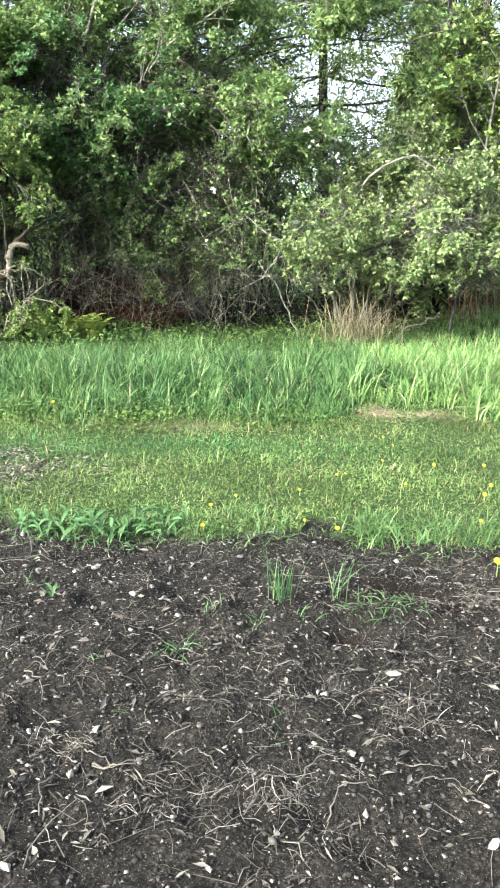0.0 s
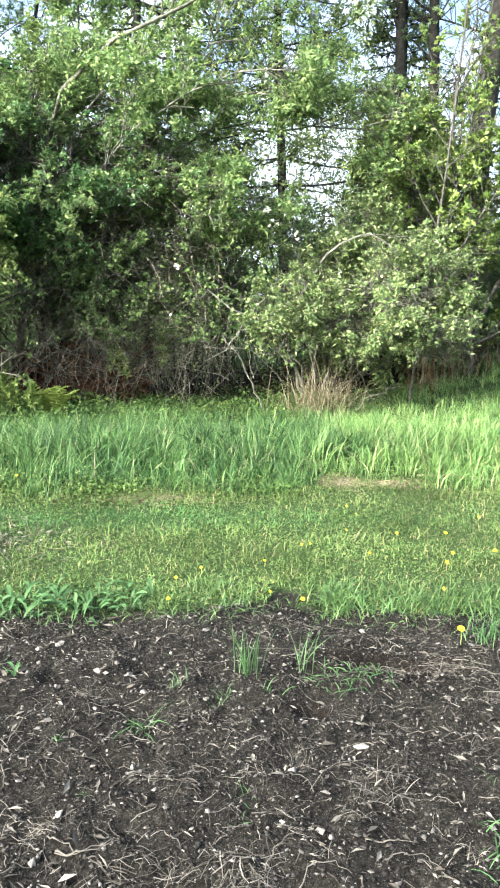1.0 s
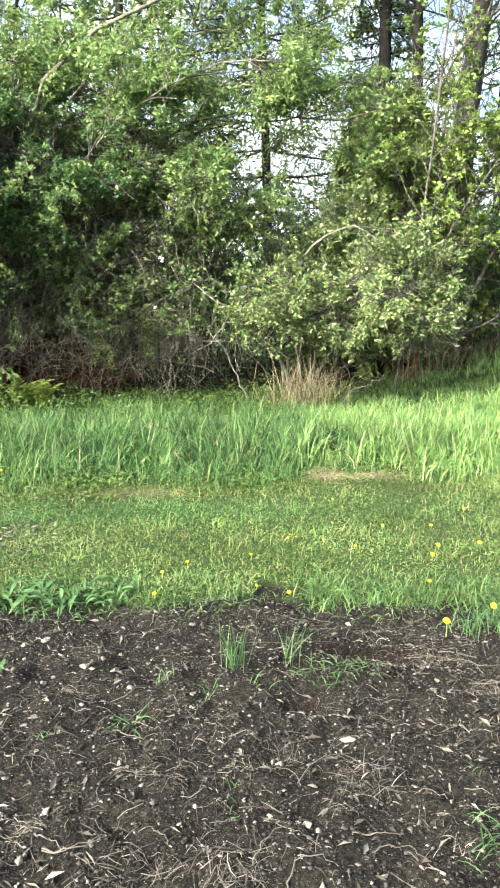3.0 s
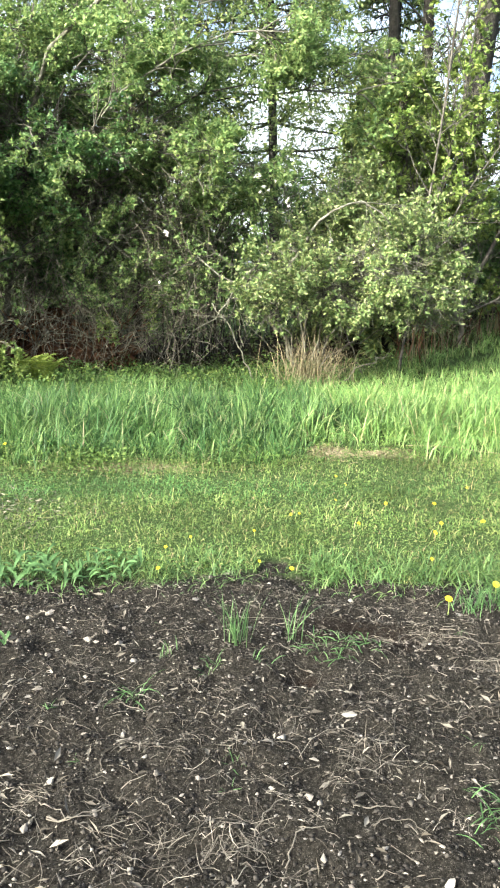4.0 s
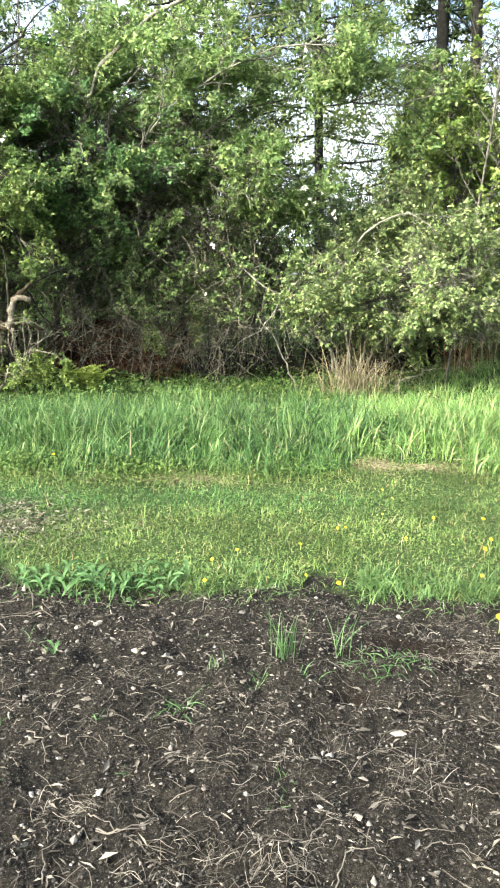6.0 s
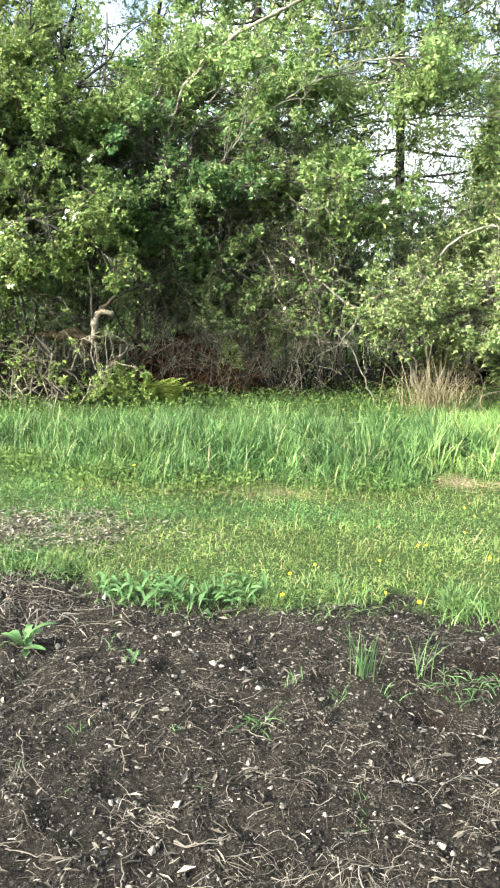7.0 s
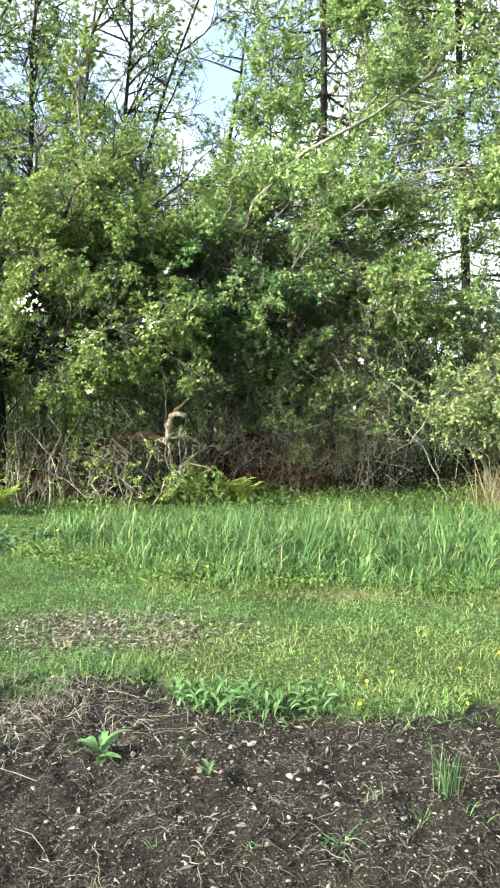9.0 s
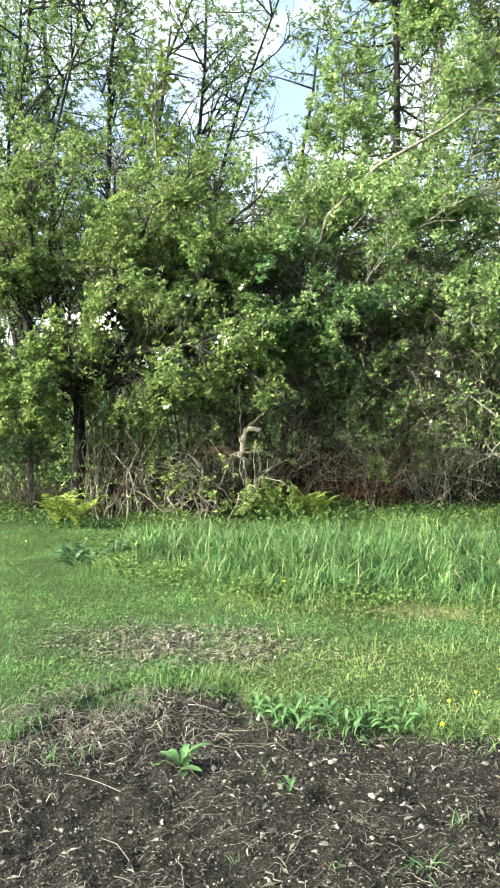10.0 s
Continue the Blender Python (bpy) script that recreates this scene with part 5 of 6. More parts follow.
pile = thing("root_plate", "upturned reddish-brown root plate with dead brush", "roots", (-2.4, 11.6, 0))
bm = bmesh.new()
bmesh.ops.create_icosphere(bm, subdivisions=4, radius=1.0)
for v in bm.verts:
    q = v.co.copy()
    s = 1 + 0.35 * noise.noise(q * 2.2) + 0.22 * noise.noise(q * 6) + 0.1 * noise.noise(q * 15)
    v.co = Vector((-2.55 + q.x * 0.95 * s, 11.75 + q.y * 0.35 * s, 0.3 - 0.16 * q.x + q.z * (0.42 - 0.1 * q.x) * s))
me = bpy.data.meshes.new("earth")
bm.to_mesh(me)
bm.free()
me.materials.append(M_EARTH)
part("earth", me, pile)
rs = []
for k in range(75):
    bx = RNG.uniform(-3.5, -1.8)
    bz = RNG.uniform(0.05, 0.62) - 0.17 * (bx + 2.5)
    d = unit(np.array([RNG.normal() * 1.0, RNG.normal() * 0.4 - 0.2, RNG.normal() * 0.6]))
    L = RNG.uniform(0.25, 0.8)
    p0 = np.array([bx, RNG.uniform(11.3, 11.6), bz])
    rs.append(resample([p0, p0 + d * L * 0.5 + RNG.normal(size=3) * 0.08, p0 + d * L + RNG.normal(size=3) * 0.12], 8, 0.015))
rs = np.array(rs)
rs[:, :, 2] = np.maximum(rs[:, :, 2], 0.01)
for line in rs:
    part("root", mesh_of("root", *tubes(line[None], (0.006 + 0.026 * RNG.uniform(0, 1) ** 2) * np.linspace(1, 0.4, 8)[None], 6), M_REDROOT, False), pile)
fine = offshoots(rs, 300, 0.1, 1, 0.42, 55, 0.1, -0.02, 0.15)
part("brush", mesh_of("brush", *tubes(fine, taper(len(fine), 6, 0.0055), 3), M_REDROOT, False), pile, kind="stuff")

woody("yellow_sapling", "small sapling with yellow-green leaves before the root plate", "shrub", (-1.72, 10.8, 0),
      [[(-1.72, 10.8, 0), (-1.74, 10.8, 0.35), (-1.7, 10.75, 0.8)], [(-1.75, 10.9, 0), (-1.4, 10.85, 0.6), (-1.0, 10.8, 1.0), (-0.6, 10.8, 1.05)]],
      [(16, 0.3, 1.0, 0.3, 50, 0.1, 0.0, 0.005), (44, 0.2, 1.0, 0.18, 45, 0.0, 0.0, 0.003)], (5, 6, 0.062, 0.5), M_REDROOT, M_THORN, (), (), 0.012, 0.015)

woody("bramble", "low green bramble shoots beside the broken limb", "shrub", (-3.1, 9.65, 0),
      [[(-3.1, 9.65, 0), (-3.0, 9.6, 0.3), (-2.95, 9.6, 0.5), (-2.85, 9.6, 0.6)], [(-3.1, 9.65, 0), (-3.2, 9.6, 0.3), (-3.35, 9.55, 0.45)], [(-3.1, 9.65, 0), (-2.95, 9.55, 0.2), (-2.7, 9.5, 0.3)], [(-3.15, 9.65, 0), (-3.45, 9.6, 0.25), (-3.7, 9.55, 0.3)]],
      [(40, 0.2, 1.0, 0.25, 55, 0.1, 0.0, 0.0048), (110, 0.2, 1.0, 0.15, 45, 0.0, 0.0, 0.0042)], (4, 5, 0.05, 0.6), M_STEM, M_MAPLE, (), (), 0.007, 0.02, floor=0.05)

# bare limbs that hang across the dark under the trees
HIGH_LIMBS = [
    ("long bare grey limb slanting down through the hedge", M_LICHEN, 0.017, [(-3.1, 11.2, 3.2), (-2.79, 10.8, 2.64), (-2.37, 10.6, 2.12), (-1.97, 10.6, 1.88), (-1.44, 10.6, 1.61), (-1.0, 10.7, 1.3)]),
    ("forked bare grey limb reaching up in the hedge", M_LICHEN, 0.011, [(-1.8, 10.62, 1.79), (-1.44, 10.6, 1.85), (-1.09, 10.6, 1.96), (-0.6, 10.6, 2.1)]),
    ("red-brown dead limb propped on the root plate", M_REDROOT, 0.016, [(-1.75, 11.0, 0.3), (-1.68, 10.9, 0.56), (-1.43, 10.8, 0.81), (-1.2, 10.8, 1.03)]),
    ("thin pale dead limb lying against the apple bush", M_LICHEN, 0.012, [(-1.2, 10.8, 1.03), (-0.92, 10.8, 0.9), (-0.61, 10.8, 0.88), (-0.3, 10.8, 0.6)]),
    ("thin pale dead branch leaning in the root plate", M_LICHEN, 0.011, [(-3.0, 11.1, 0.5), (-2.9, 10.95, 0.72), (-2.78, 10.9, 0.88), (-2.6, 10.9, 1.08), (-2.62, 10.95, 1.35)]),
    ("thin grey dead branch leaning in the apple bush", M_GREYBARK, 0.008, [(-0.95, 10.5, 0.0), (-0.86, 10.5, 0.52), (-0.71, 10.5, 0.83), (-0.64, 10.5, 1.14), (-0.5, 10.5, 1.5)]),
]
LOW_LIMBS = [
    ("grey dead branch lying in the grass before the apple bush", M_GREYBARK, 0.008, [(0.8, 9.6, 0.02), (1.0, 9.6, 0.32), (1.27, 9.6, 0.48), (1.49, 9.6, 0.66), (1.6, 9.6, 0.85)]),
    ("grey dead branch lying in the grass before the apple bush", M_GREYBARK, 0.006, [(1.2, 9.5, 0.05), (1.47, 9.5, 0.28), (1.71, 9.5, 0.38), (1.85, 9.5, 0.47)]),
    ("grey dead stick leaning under the apple bush", M_LICHEN, 0.01, [(0.2, 10.0, 0.0), (0.0, 10.0, 0.4), (-0.15, 10.0, 0.75), (-0.35, 10.0, 1.0)]),
    ("grey dead stick leaning under the apple bush", M_GREYBARK, 0.012, [(1.6, 10.2, 0.05), (1.45, 10.1, 0.4), (1.3, 10.0, 0.7), (1.05, 10.0, 0.95)]),
    ("dark dead branch leaning beside the broken limb", M_DARKBARK, 0.018, [(-3.4, 10.3, 1.4), (-3.34, 10.4, 1.23), (-3.21, 10.4, 1.03), (-3.08, 10.4, 0.83), (-2.8, 10.6, 0.5)]),
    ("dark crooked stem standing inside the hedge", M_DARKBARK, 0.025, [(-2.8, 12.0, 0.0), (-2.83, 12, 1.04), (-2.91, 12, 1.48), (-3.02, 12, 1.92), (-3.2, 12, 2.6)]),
]
for lab, mat, r, run in HIGH_LIMBS + LOW_LIMBS:
    reseed(*run[0])
    limb = thing("dead_limb", lab, "branch", run[0], "dead limbs in the hedge")
    line = resample(run, 12, 0.014)[None]
    part("limb", mesh_of("limb", *tubes(line, taper(1, 12, r, r * 0.45), 7), mat, False), limb)
    twig = offshoots(line, 7, 0.3, 1.0, 0.35, 45, 0.0, -0.04, 0.12)
    for tw in twig:
        part("twig", mesh_of("twig", *tubes(tw[None], taper(1, 6, r * 0.35), 4), mat, False), limb)

# dry stalks beside the apple bush and on the bank
for cx_, cy_, cnt, ht in [(0.85, 9.6, 330, 0.95), (3.2, 11.9, 60, 0.85), (2.6, 11.3, 40, 0.7), (4.0, 12.8, 50, 0.9)]:
    cl = thing("dry_stalks", "clump of dry tan stalks standing in grass", "dead plant", (cx_, cy_, float(gz(cx_, cy_))))
    px, py = cx_ + RNG.normal(size=cnt) * 0.24, cy_ + RNG.normal(size=cnt) * 0.12
    part("stalk_clump", mesh_of("stalk_clump", *blades(px, py, RNG.uniform(0.4, 1, cnt) * ht, RNG.uniform(0.1, 1.7, cnt), np.full(cnt, 0.0065), 5, tilted=(0.0, 0.6)), M_HAY), cl, kind="stuff")


def fern(x, y, size, label):
    root = thing("fern", label, "fern", (x, y, float(gz(x, y))), "ferns")
    fr, pin = [], []
    for k in range(12):
        a = k * 2.4 + RNG.normal() * 0.2
        d = np.array([np.cos(a), np.sin(a), 0])
        L = size * RNG.uniform(0.75, 1.15)
        s = np.linspace(0, 1, 12)[:, None]
        line = np.array([x, y, float(gz(x, y))]) + d * L * 0.6 * s ** 1.4 + np.array([0, 0, 1]) * L * (1.15 * s - 0.42 * s ** 2.8)
        fr.append(line)
        tan = unit(np.gradient(line, axis=0))
        sd = unit(np.cross(tan, np.array([0, 0, 1.0])))
        for sg in (-1, 1):
            ln = 0.24 * L * np.sin(np.linspace(0.35, 3.0, 12)) + 0.01
            pin.append(leaves(line, sd * sg + tan * 0.5, np.cross(sd, tan), ln, np.full(12, 0.03 * size / 0.5)))
    fr = np.array(fr)
    part("stalk", mesh_of("stalk", *tubes(fr, taper(len(fr), 12, 0.004), 3), M_STEM), root)
    part("frond", mesh_of("frond", *join(pin), M_FERN), root)


fern(-2.55, 9.7, 0.5, "bright green fern before the root plate")
fern(-2.38, 9.65, 0.42, "small bright green fern before the root plate")
fern(-5.62, 8.8, 0.52, "yellow-green fern at the foot of the vines")
fern(-5.3, 8.75, 0.5, "yellow-green fern at the foot of the vines")


def rosette(name, label, category, x, y, count, length, width, mat, up=0.6, spread=0.04, group="", ways=None):
    """Tongue-shaped leaves that arch out from a root; ways: heading, length and rise of each leaf, or at random."""
    root = thing(name, label, category, (x, y, float(gz(x, y))), group)
    ways = ways or [(RNG.uniform(0, 360), length * RNG.uniform(0.4, 1.25), up * RNG.uniform(0.5, 1.5)) for _ in range(count)]
    for head, L, u in ways:
        a = math.radians(head)
        w = width * RNG.uniform(0.7, 1.25)
        s = np.linspace(0, 1, 8)
        d = np.array([np.cos(a), np.sin(a), 0])
        sd = unit(np.cross(d, np.array([0, 0, 1.0])) + RNG.normal(size=3) * 0.3)
        base = np.array([x, y, float(gz(x, y)) - 0.005]) + np.array([RNG.normal(), RNG.normal(), 0]) * spread * 0.6
        line = base + d * (L * (0.85 - 0.25 * min(u, 1.6)) * s ** 1.3)[:, None] + np.array([0, 0, 1.0]) * (L * (u * s - 0.6 * u * s ** 2.4))[:, None] + sd * (L * RNG.normal() * 0.12 * s ** 2)[:, None]
        wid = w * np.sin(np.clip(0.1 + s * 0.88, 0, 1) * np.pi) ** 0.8 * (0.3 + 0.7 * s) * (1 + 0.12 * np.sin(s * 25 + head))
        lift = np.array([0, 0, 1.0])
        v = np.stack([line - sd * wid[:, None] / 2 + lift * wid[:, None] * 0.18, line, line + sd * wid[:, None] / 2 + lift * wid[:, None] * 0.18], 1).reshape(-1, 3)
        idx = np.arange(24).reshape(8, 3)
        f = np.concatenate([np.stack([idx[:-1, c], idx[:-1, c + 1], idx[1:, c + 1], idx[1:, c]], -1) for c in (0, 1)])
        part("leaf", mesh_of("leaf", v, f, mat, False), root)
    return root


for x, y, c, L in [(-1.13, 3.58, 6, 0.15), (-0.97, 3.6, 7, 0.16), (-0.82, 3.6, 6, 0.15), (-0.68, 3.66, 6, 0.14), (-0.55, 3.64, 6, 0.13), (-1.2, 3.66, 5, 0.15), (-1.05, 3.66, 7, 0.2), (-0.9, 3.66, 7, 0.19), (-0.74, 3.68, 7, 0.17), (-0.62, 3.74, 6, 0.15), (-1.3, 3.72, 5, 0.15), (-0.98, 3.78, 6, 0.15)]:
    rosette("broadleaf_weed", "broad-leaved green weed along the soil edge", "weed", x, y - 0.05, c + 9, L * 0.95, 0.028, M_WEED, 0.75, 0.09, "weeds along the edge")
rosette("broadleaf_weed", "lone leafy green weed growing in bare soil", "weed", -1.44, 3.0, 8, 0.17, 0.055, M_WEED, 0.6, 0.02, "weeds in the soil",
        [(14, 0.24, 0.85), (-14, 0.16, 0.35), (45, 0.14, 0.9), (168, 0.16, 0.6), (125, 0.16, 0.9), (200, 0.15, 0.3), (85, 0.15, 1.2), (-80, 0.1, 0.3), (150, 0.13, 1.1), (185, 0.1, 0.8), (-40, 0.1, 0.2)])
for x, y in [(-4.05, 6.8), (-4.2, 7.0), (-3.85, 6.95), (-4.4, 7.15), (-3.95, 7.2)]:
    rosette("dock_plant", "bluish-green broad dock plant beside the tall grass", "weed", x, y, 14, 0.26, 0.11, M_BLUEWEED, 0.75, 0.16, "dock plants")
rosette("broadleaf_weed", "small green seedling weed in soil", "weed", -0.93, 2.88, 5, 0.09, 0.02, M_WEED, 0.9, 0.01, "weeds in the soil")


def tuft(x, y, count, height, lean, spread, mat, label, width=0.005, name="grass_tuft", part_name="blade_clump"):
    root = thing(name, label, "grass", (x, y, float(gz(x, y))), "grass tufts in the soil")
    px, py = x + RNG.normal(size=count) * spread, y + RNG.normal(size=count) * spread
    me = mesh_of(part_name, *blades(px, py, height * RNG.uniform(0.5, 1.1, count), RNG.uniform(*lean, count), np.full(count, width if mat is M_WEED else 0.0028) * RNG.uniform(0.7, 1.2, count), 6, tilted=(0.0, 0.5) if lean[1] < 1.4 else (0.3, 1.2)), mat)
    part(part_name, me, root, kind="stuff")
    return root


G, S = M_WEED, M_STRAW
reseed(6)
GREEN_TUFTS = [
    (-0.01, 2.88, 34, 0.25, (0.1, 0.7), 0.018, G, "upright green grass tuft growing in soil"),
    (0.2, 2.9, 9, 0.26, (0.2, 0.9), 0.02, G, "sparse green grass tuft in soil"),
    (1.04, 3.2, 60, 0.14, (0.3, 1.2), 0.05, G, "low green grass clump with dandelions"),
    (1.16, 3.22, 60, 0.13, (0.3, 1.2), 0.05, G, "low green grass clump with dandelions"),
    (-0.38, 2.53, 18, 0.15, (0.6, 2.4), 0.02, G, "yellow-green grass seedling in soil"),
    (-0.28, 2.8, 9, 0.1, (0.2, 0.8), 0.015, G, "small green grass seedling in soil"),
    (0.35, 2.83, 30, 0.14, (1.4, 2.8), 0.05, G, "flattened green grass in soil"),
    (0.47, 2.85, 26, 0.13, (1.4, 2.8), 0.05, G, "flattened green grass in soil"),
]
SMALL_TUFTS = [
    (0.74, 1.88, 60, 0.13, (0.6, 2.4), 0.05, G, "green grass clump in soil"),
    (0.79, 1.74, 60, 0.13, (0.6, 2.4), 0.05, G, "green grass clump in soil"),
    (-0.1, 2.74, 12, 0.09, (0.3, 1.2), 0.02, G, "small green grass seedling in soil"),
    (0.08, 2.75, 10, 0.08, (0.3, 1.4), 0.02, G, "small green grass seedling in soil"),
    (-2.0, 2.95, 40, 0.12, (0.3, 1.3), 0.08, G, "green grass clump at the bed corner"),
    (-1.95, 3.55, 40, 0.13, (0.3, 1.2), 0.06, G, "green grass clump at the bed corner"),
    (-2.3, 3.25, 46, 0.11, (0.3, 1.4), 0.08, G, "green grass clump at the bed corner"),
    (-2.42, 2.9, 46, 0.12, (0.3, 1.4), 0.08, G, "green grass clump at the bed corner"),
    (-2.15, 3.62, 36, 0.1, (0.3, 1.4), 0.07, G, "green grass clump at the bed corner"),
]
DRY_TUFTS = [
    (-0.17, 2.38, 12, 0.060, (0.2, 1.2), 0.02, S, "dry grass tuft in soil"),
    (0.4, 2.15, 44, 0.1, (0.6, 1.8), 0.03, S, "dry grass root clump in soil"),
    (0.62, 2.95, 22, 0.048, (0.6, 1.8), 0.03, S, "dry grass root clump in soil"),
    (0.82, 2.98, 24, 0.054, (0.4, 1.5), 0.03, S, "dry grass root clump in soil"),
    (0.5, 2.55, 20, 0.042, (0.8, 1.9), 0.04, S, "dry grass root clump in soil"),
    (-0.62, 2.02, 14, 0.048, (0.5, 1.4), 0.02, S, "dry grass root clump in soil"),
    (-0.3, 1.75, 30, 0.060, (0.8, 1.9), 0.06, S, "dry grass root clump in soil"),
    (0.05, 1.78, 26, 0.060, (0.8, 1.9), 0.06, S, "dry grass root clump in soil"),
]
for x, y, c, h, ln, sp, mat, lab in GREEN_TUFTS + SMALL_TUFTS + DRY_TUFTS:
    tuft(x, y, c, h, ln, sp, mat, lab)

for k in range(22):
    sx, sy = RNG.uniform(-1.7, 1.2), RNG.uniform(1.75, 3.3)
    tuft(sx, sy, int(RNG.integers(4, 10)), RNG.uniform(0.04, 0.09), (0.3, 1.6), 0.012, M_WEED, "tiny green grass seedling in soil", 0.0035)

for k in range(34):
    sx, sy = RNG.uniform(-1.9, 1.2), RNG.uniform(1.7, 3.4)
    tuft(sx, sy, int(RNG.integers(9, 24)), RNG.uniform(0.04, 0.085), (0.8, 2.4), 0.016, M_STRAW, "splayed dry grass root clump on soil")

# ---- dandelions ----


def petal_mesh(name, rings):
    bm = bmesh.new()
    for ring, (rad, z, cnt) in enumerate(rings):
        for k in range(cnt):
            a = 2 * math.pi * (k + 0.5 * ring) / cnt
            d, s = Vector((math.cos(a), math.sin(a), 0)), Vector((-math.sin(a), math.cos(a), 0))
            q = [bm.verts.new(v) for v in (d * 0.002 + Vector((0, 0, z)), d * rad * 0.8 - s * 0.0035 + Vector((0, 0, z + 0.003)), d * rad + Vector((0, 0, z + 0.002)), d * rad * 0.8 + s * 0.0035 + Vector((0, 0, z + 0.003)))]
            bm.faces.new(q)
    me = bpy.data.meshes.new(name)
    bm.to_mesh(me)
    bm.free()
    me.materials.append(M_YELLOW)
    return me


HEAD = petal_mesh("flower_head", [(0.016, 0.005, 13), (0.01, 0.009, 9)])
RAYS = petal_mesh("outer_petals", [(0.021, 0.0, 16)])
STALK = mesh_of("stem", *tubes(resample([(0, 0, -0.02), (0.004, 0.002, 0.5), (0, 0, 1)], 6)[None], np.full((1, 6), 0.0022), 5), M_STEM)
EDGE_FLOWERS = [(0.26, 3.68, 0.08, 1.2), (0.905, 3.17, 0.08, 1.2), (1.17, 3.14, 0.07, 1.4), (1.15, 3.3, 0.09, 1.1), (-0.39, 3.56, 0.07, 1.1), (-0.38, 3.85, 0.07, 1.0), (-0.26, 4.0, 0.07, 0.9),
           (-1.7, 5.6, 0.2, 1.2)]
LAWN_FLOWERS = [(0.08, 4.1, 0.07, 0.9), (0.3, 4.4, 0.06, 0.9), (0.35, 4.42, 0.06, 0.8), (0.67, 5.3, 0.07, 1.0), (0.71, 5.1, 0.06, 0.9), (0.9, 4.65, 0.06, 1.1), (1.2, 4.65, 0.06, 1.2),
           (0.6, 4.72, 0.06, 0.8), (0.67, 4.22, 0.06, 1.0), (1.13, 4.2, 0.07, 1.2), (1.06, 4.05, 0.07, 1.4), (0.96, 3.7, 0.07, 1.0), (1.38, 4.25, 0.06, 1.4), (1.52, 4.25, 0.06, 1.2), (-4.7, 7.9, 0.1, 1.2), (-5.3, 7.6, 0.1, 1.2), (-3.6, 6.95, 0.2, 1.1), (0.1, 3.72, 0.05, 0.8), (1.5, 5.0, 0.06, 0.8), (1.8, 4.9, 0.05, 0.9)]
for fx, fy, fh, sc in EDGE_FLOWERS + LAWN_FLOWERS:
    z0, fh = float(gz(fx, fy)), fh * (0.5 if fy > 3.4 and fh < 0.15 else 0.9)
    sc = sc * (0.72 if fy > 3.4 else 1.0)
    d = thing("dandelion", "yellow dandelion in flower on a short stem", "flower", (fx, fy, z0), "dandelions")
    st = part("stem", STALK, d)
    st.matrix_parent_inverse = Matrix()
    st.scale = (1, 1, fh)
    hd = part("flower_head", HEAD, d, "open yellow flower head")
    hd.matrix_parent_inverse = Matrix()
    hd.matrix_basis = pose(0, 0, fh, RNG.uniform(20, 50), RNG.uniform(-20, 10), RNG.uniform(0, 40)) @ Matrix.Scale(sc * 0.7, 4)
    ry = part("outer_petals", RAYS, hd)
    ry.matrix_parent_inverse = Matrix()

# ---- dead grass on the lawn ----
reseed(3)


def litter_sheet(name, label, cx, cy, rx, ry, count, mat, length=(0.05, 0.16), thick=0.0018):
    px, py = cx + rx * 0.55 * RNG.normal(size=count), cy + ry * 0.55 * RNG.normal(size=count)
    keep = vnoise(px, py, 0.13, 61) > RNG.uniform(0.1, 0.7, count)
    px, py, count = px[keep], py[keep], int(keep.sum())
    return strands(px, py, RNG.uniform(*length, count), mat, name, label, thick)


def strands(px, py, ln, mat, name, label, thick=0.002, high=0.02, kink=0.2):
    """Dry stalks and roots that lie about, bent in a few places."""
    count, p = len(px), 4
    a = 6.28 * vnoise(px, py, 0.12, 91) * 2 + RNG.normal(size=count) * 0.9
    path = np.empty((count, p, 3))
    x, y = px.copy(), py.copy()
    curl = RNG.normal(size=count) * 0.14
    hump = RNG.uniform(0, 1, count) ** 2 * high
    for k in range(p):
        path[:, k, 0], path[:, k, 1] = x, y
        path[:, k, 2] = gz(x, y) + 0.003 + hump * math.sin(math.pi * k / (p - 1)) * RNG.uniform(0.5, 1.4, count)
        x, y = x + np.cos(a) * ln / (p - 1), y + np.sin(a) * ln / (p - 1)
        a = a + curl + RNG.normal(size=count) * kink
    return part(name, mesh_of(name, *tubes(path, taper(count, p, thick, thick * 0.5) * RNG.uniform(0.45, 1.35, (count, 1)), 3), mat, False), None, label, category="dead grass", kind="stuff")


litter_sheet("hay_patch", "small heap of tan dead hay on the lawn edge", 0.74, 6.12, 0.11, 0.18, 900, M_HAY, thick=0.003)
litter_sheet("hay_patch", "flat patch of tan dead hay on the lawn edge", 1.16, 6.05, 0.19, 0.12, 900, M_HAY, thick=0.003)
litter_sheet("hay_patch", "thin dry thatch before the tall grass", -0.9, 5.65, 0.6, 0.16, 1000, M_HAY, thick=0.0025)
litter_sheet("dead_thatch", "grey-brown dead grass clippings on the lawn", -2.15, 4.5, 0.95, 0.5, 2800, M_THATCH, (0.03, 0.1), thick=0.0016)
n = 5200
x, y = -2.1 + RNG.normal(size=n) * 0.42, 4.5 + RNG.normal(size=n) * 0.22
keep = (soil_at(x, y) < 0.95) & (vnoise(x, y, 0.12, 61) > RNG.uniform(0.1, 0.7, n))
x, y = x[keep], y[keep]
k = len(x)
ln = RNG.uniform(0.015, 0.05, k)
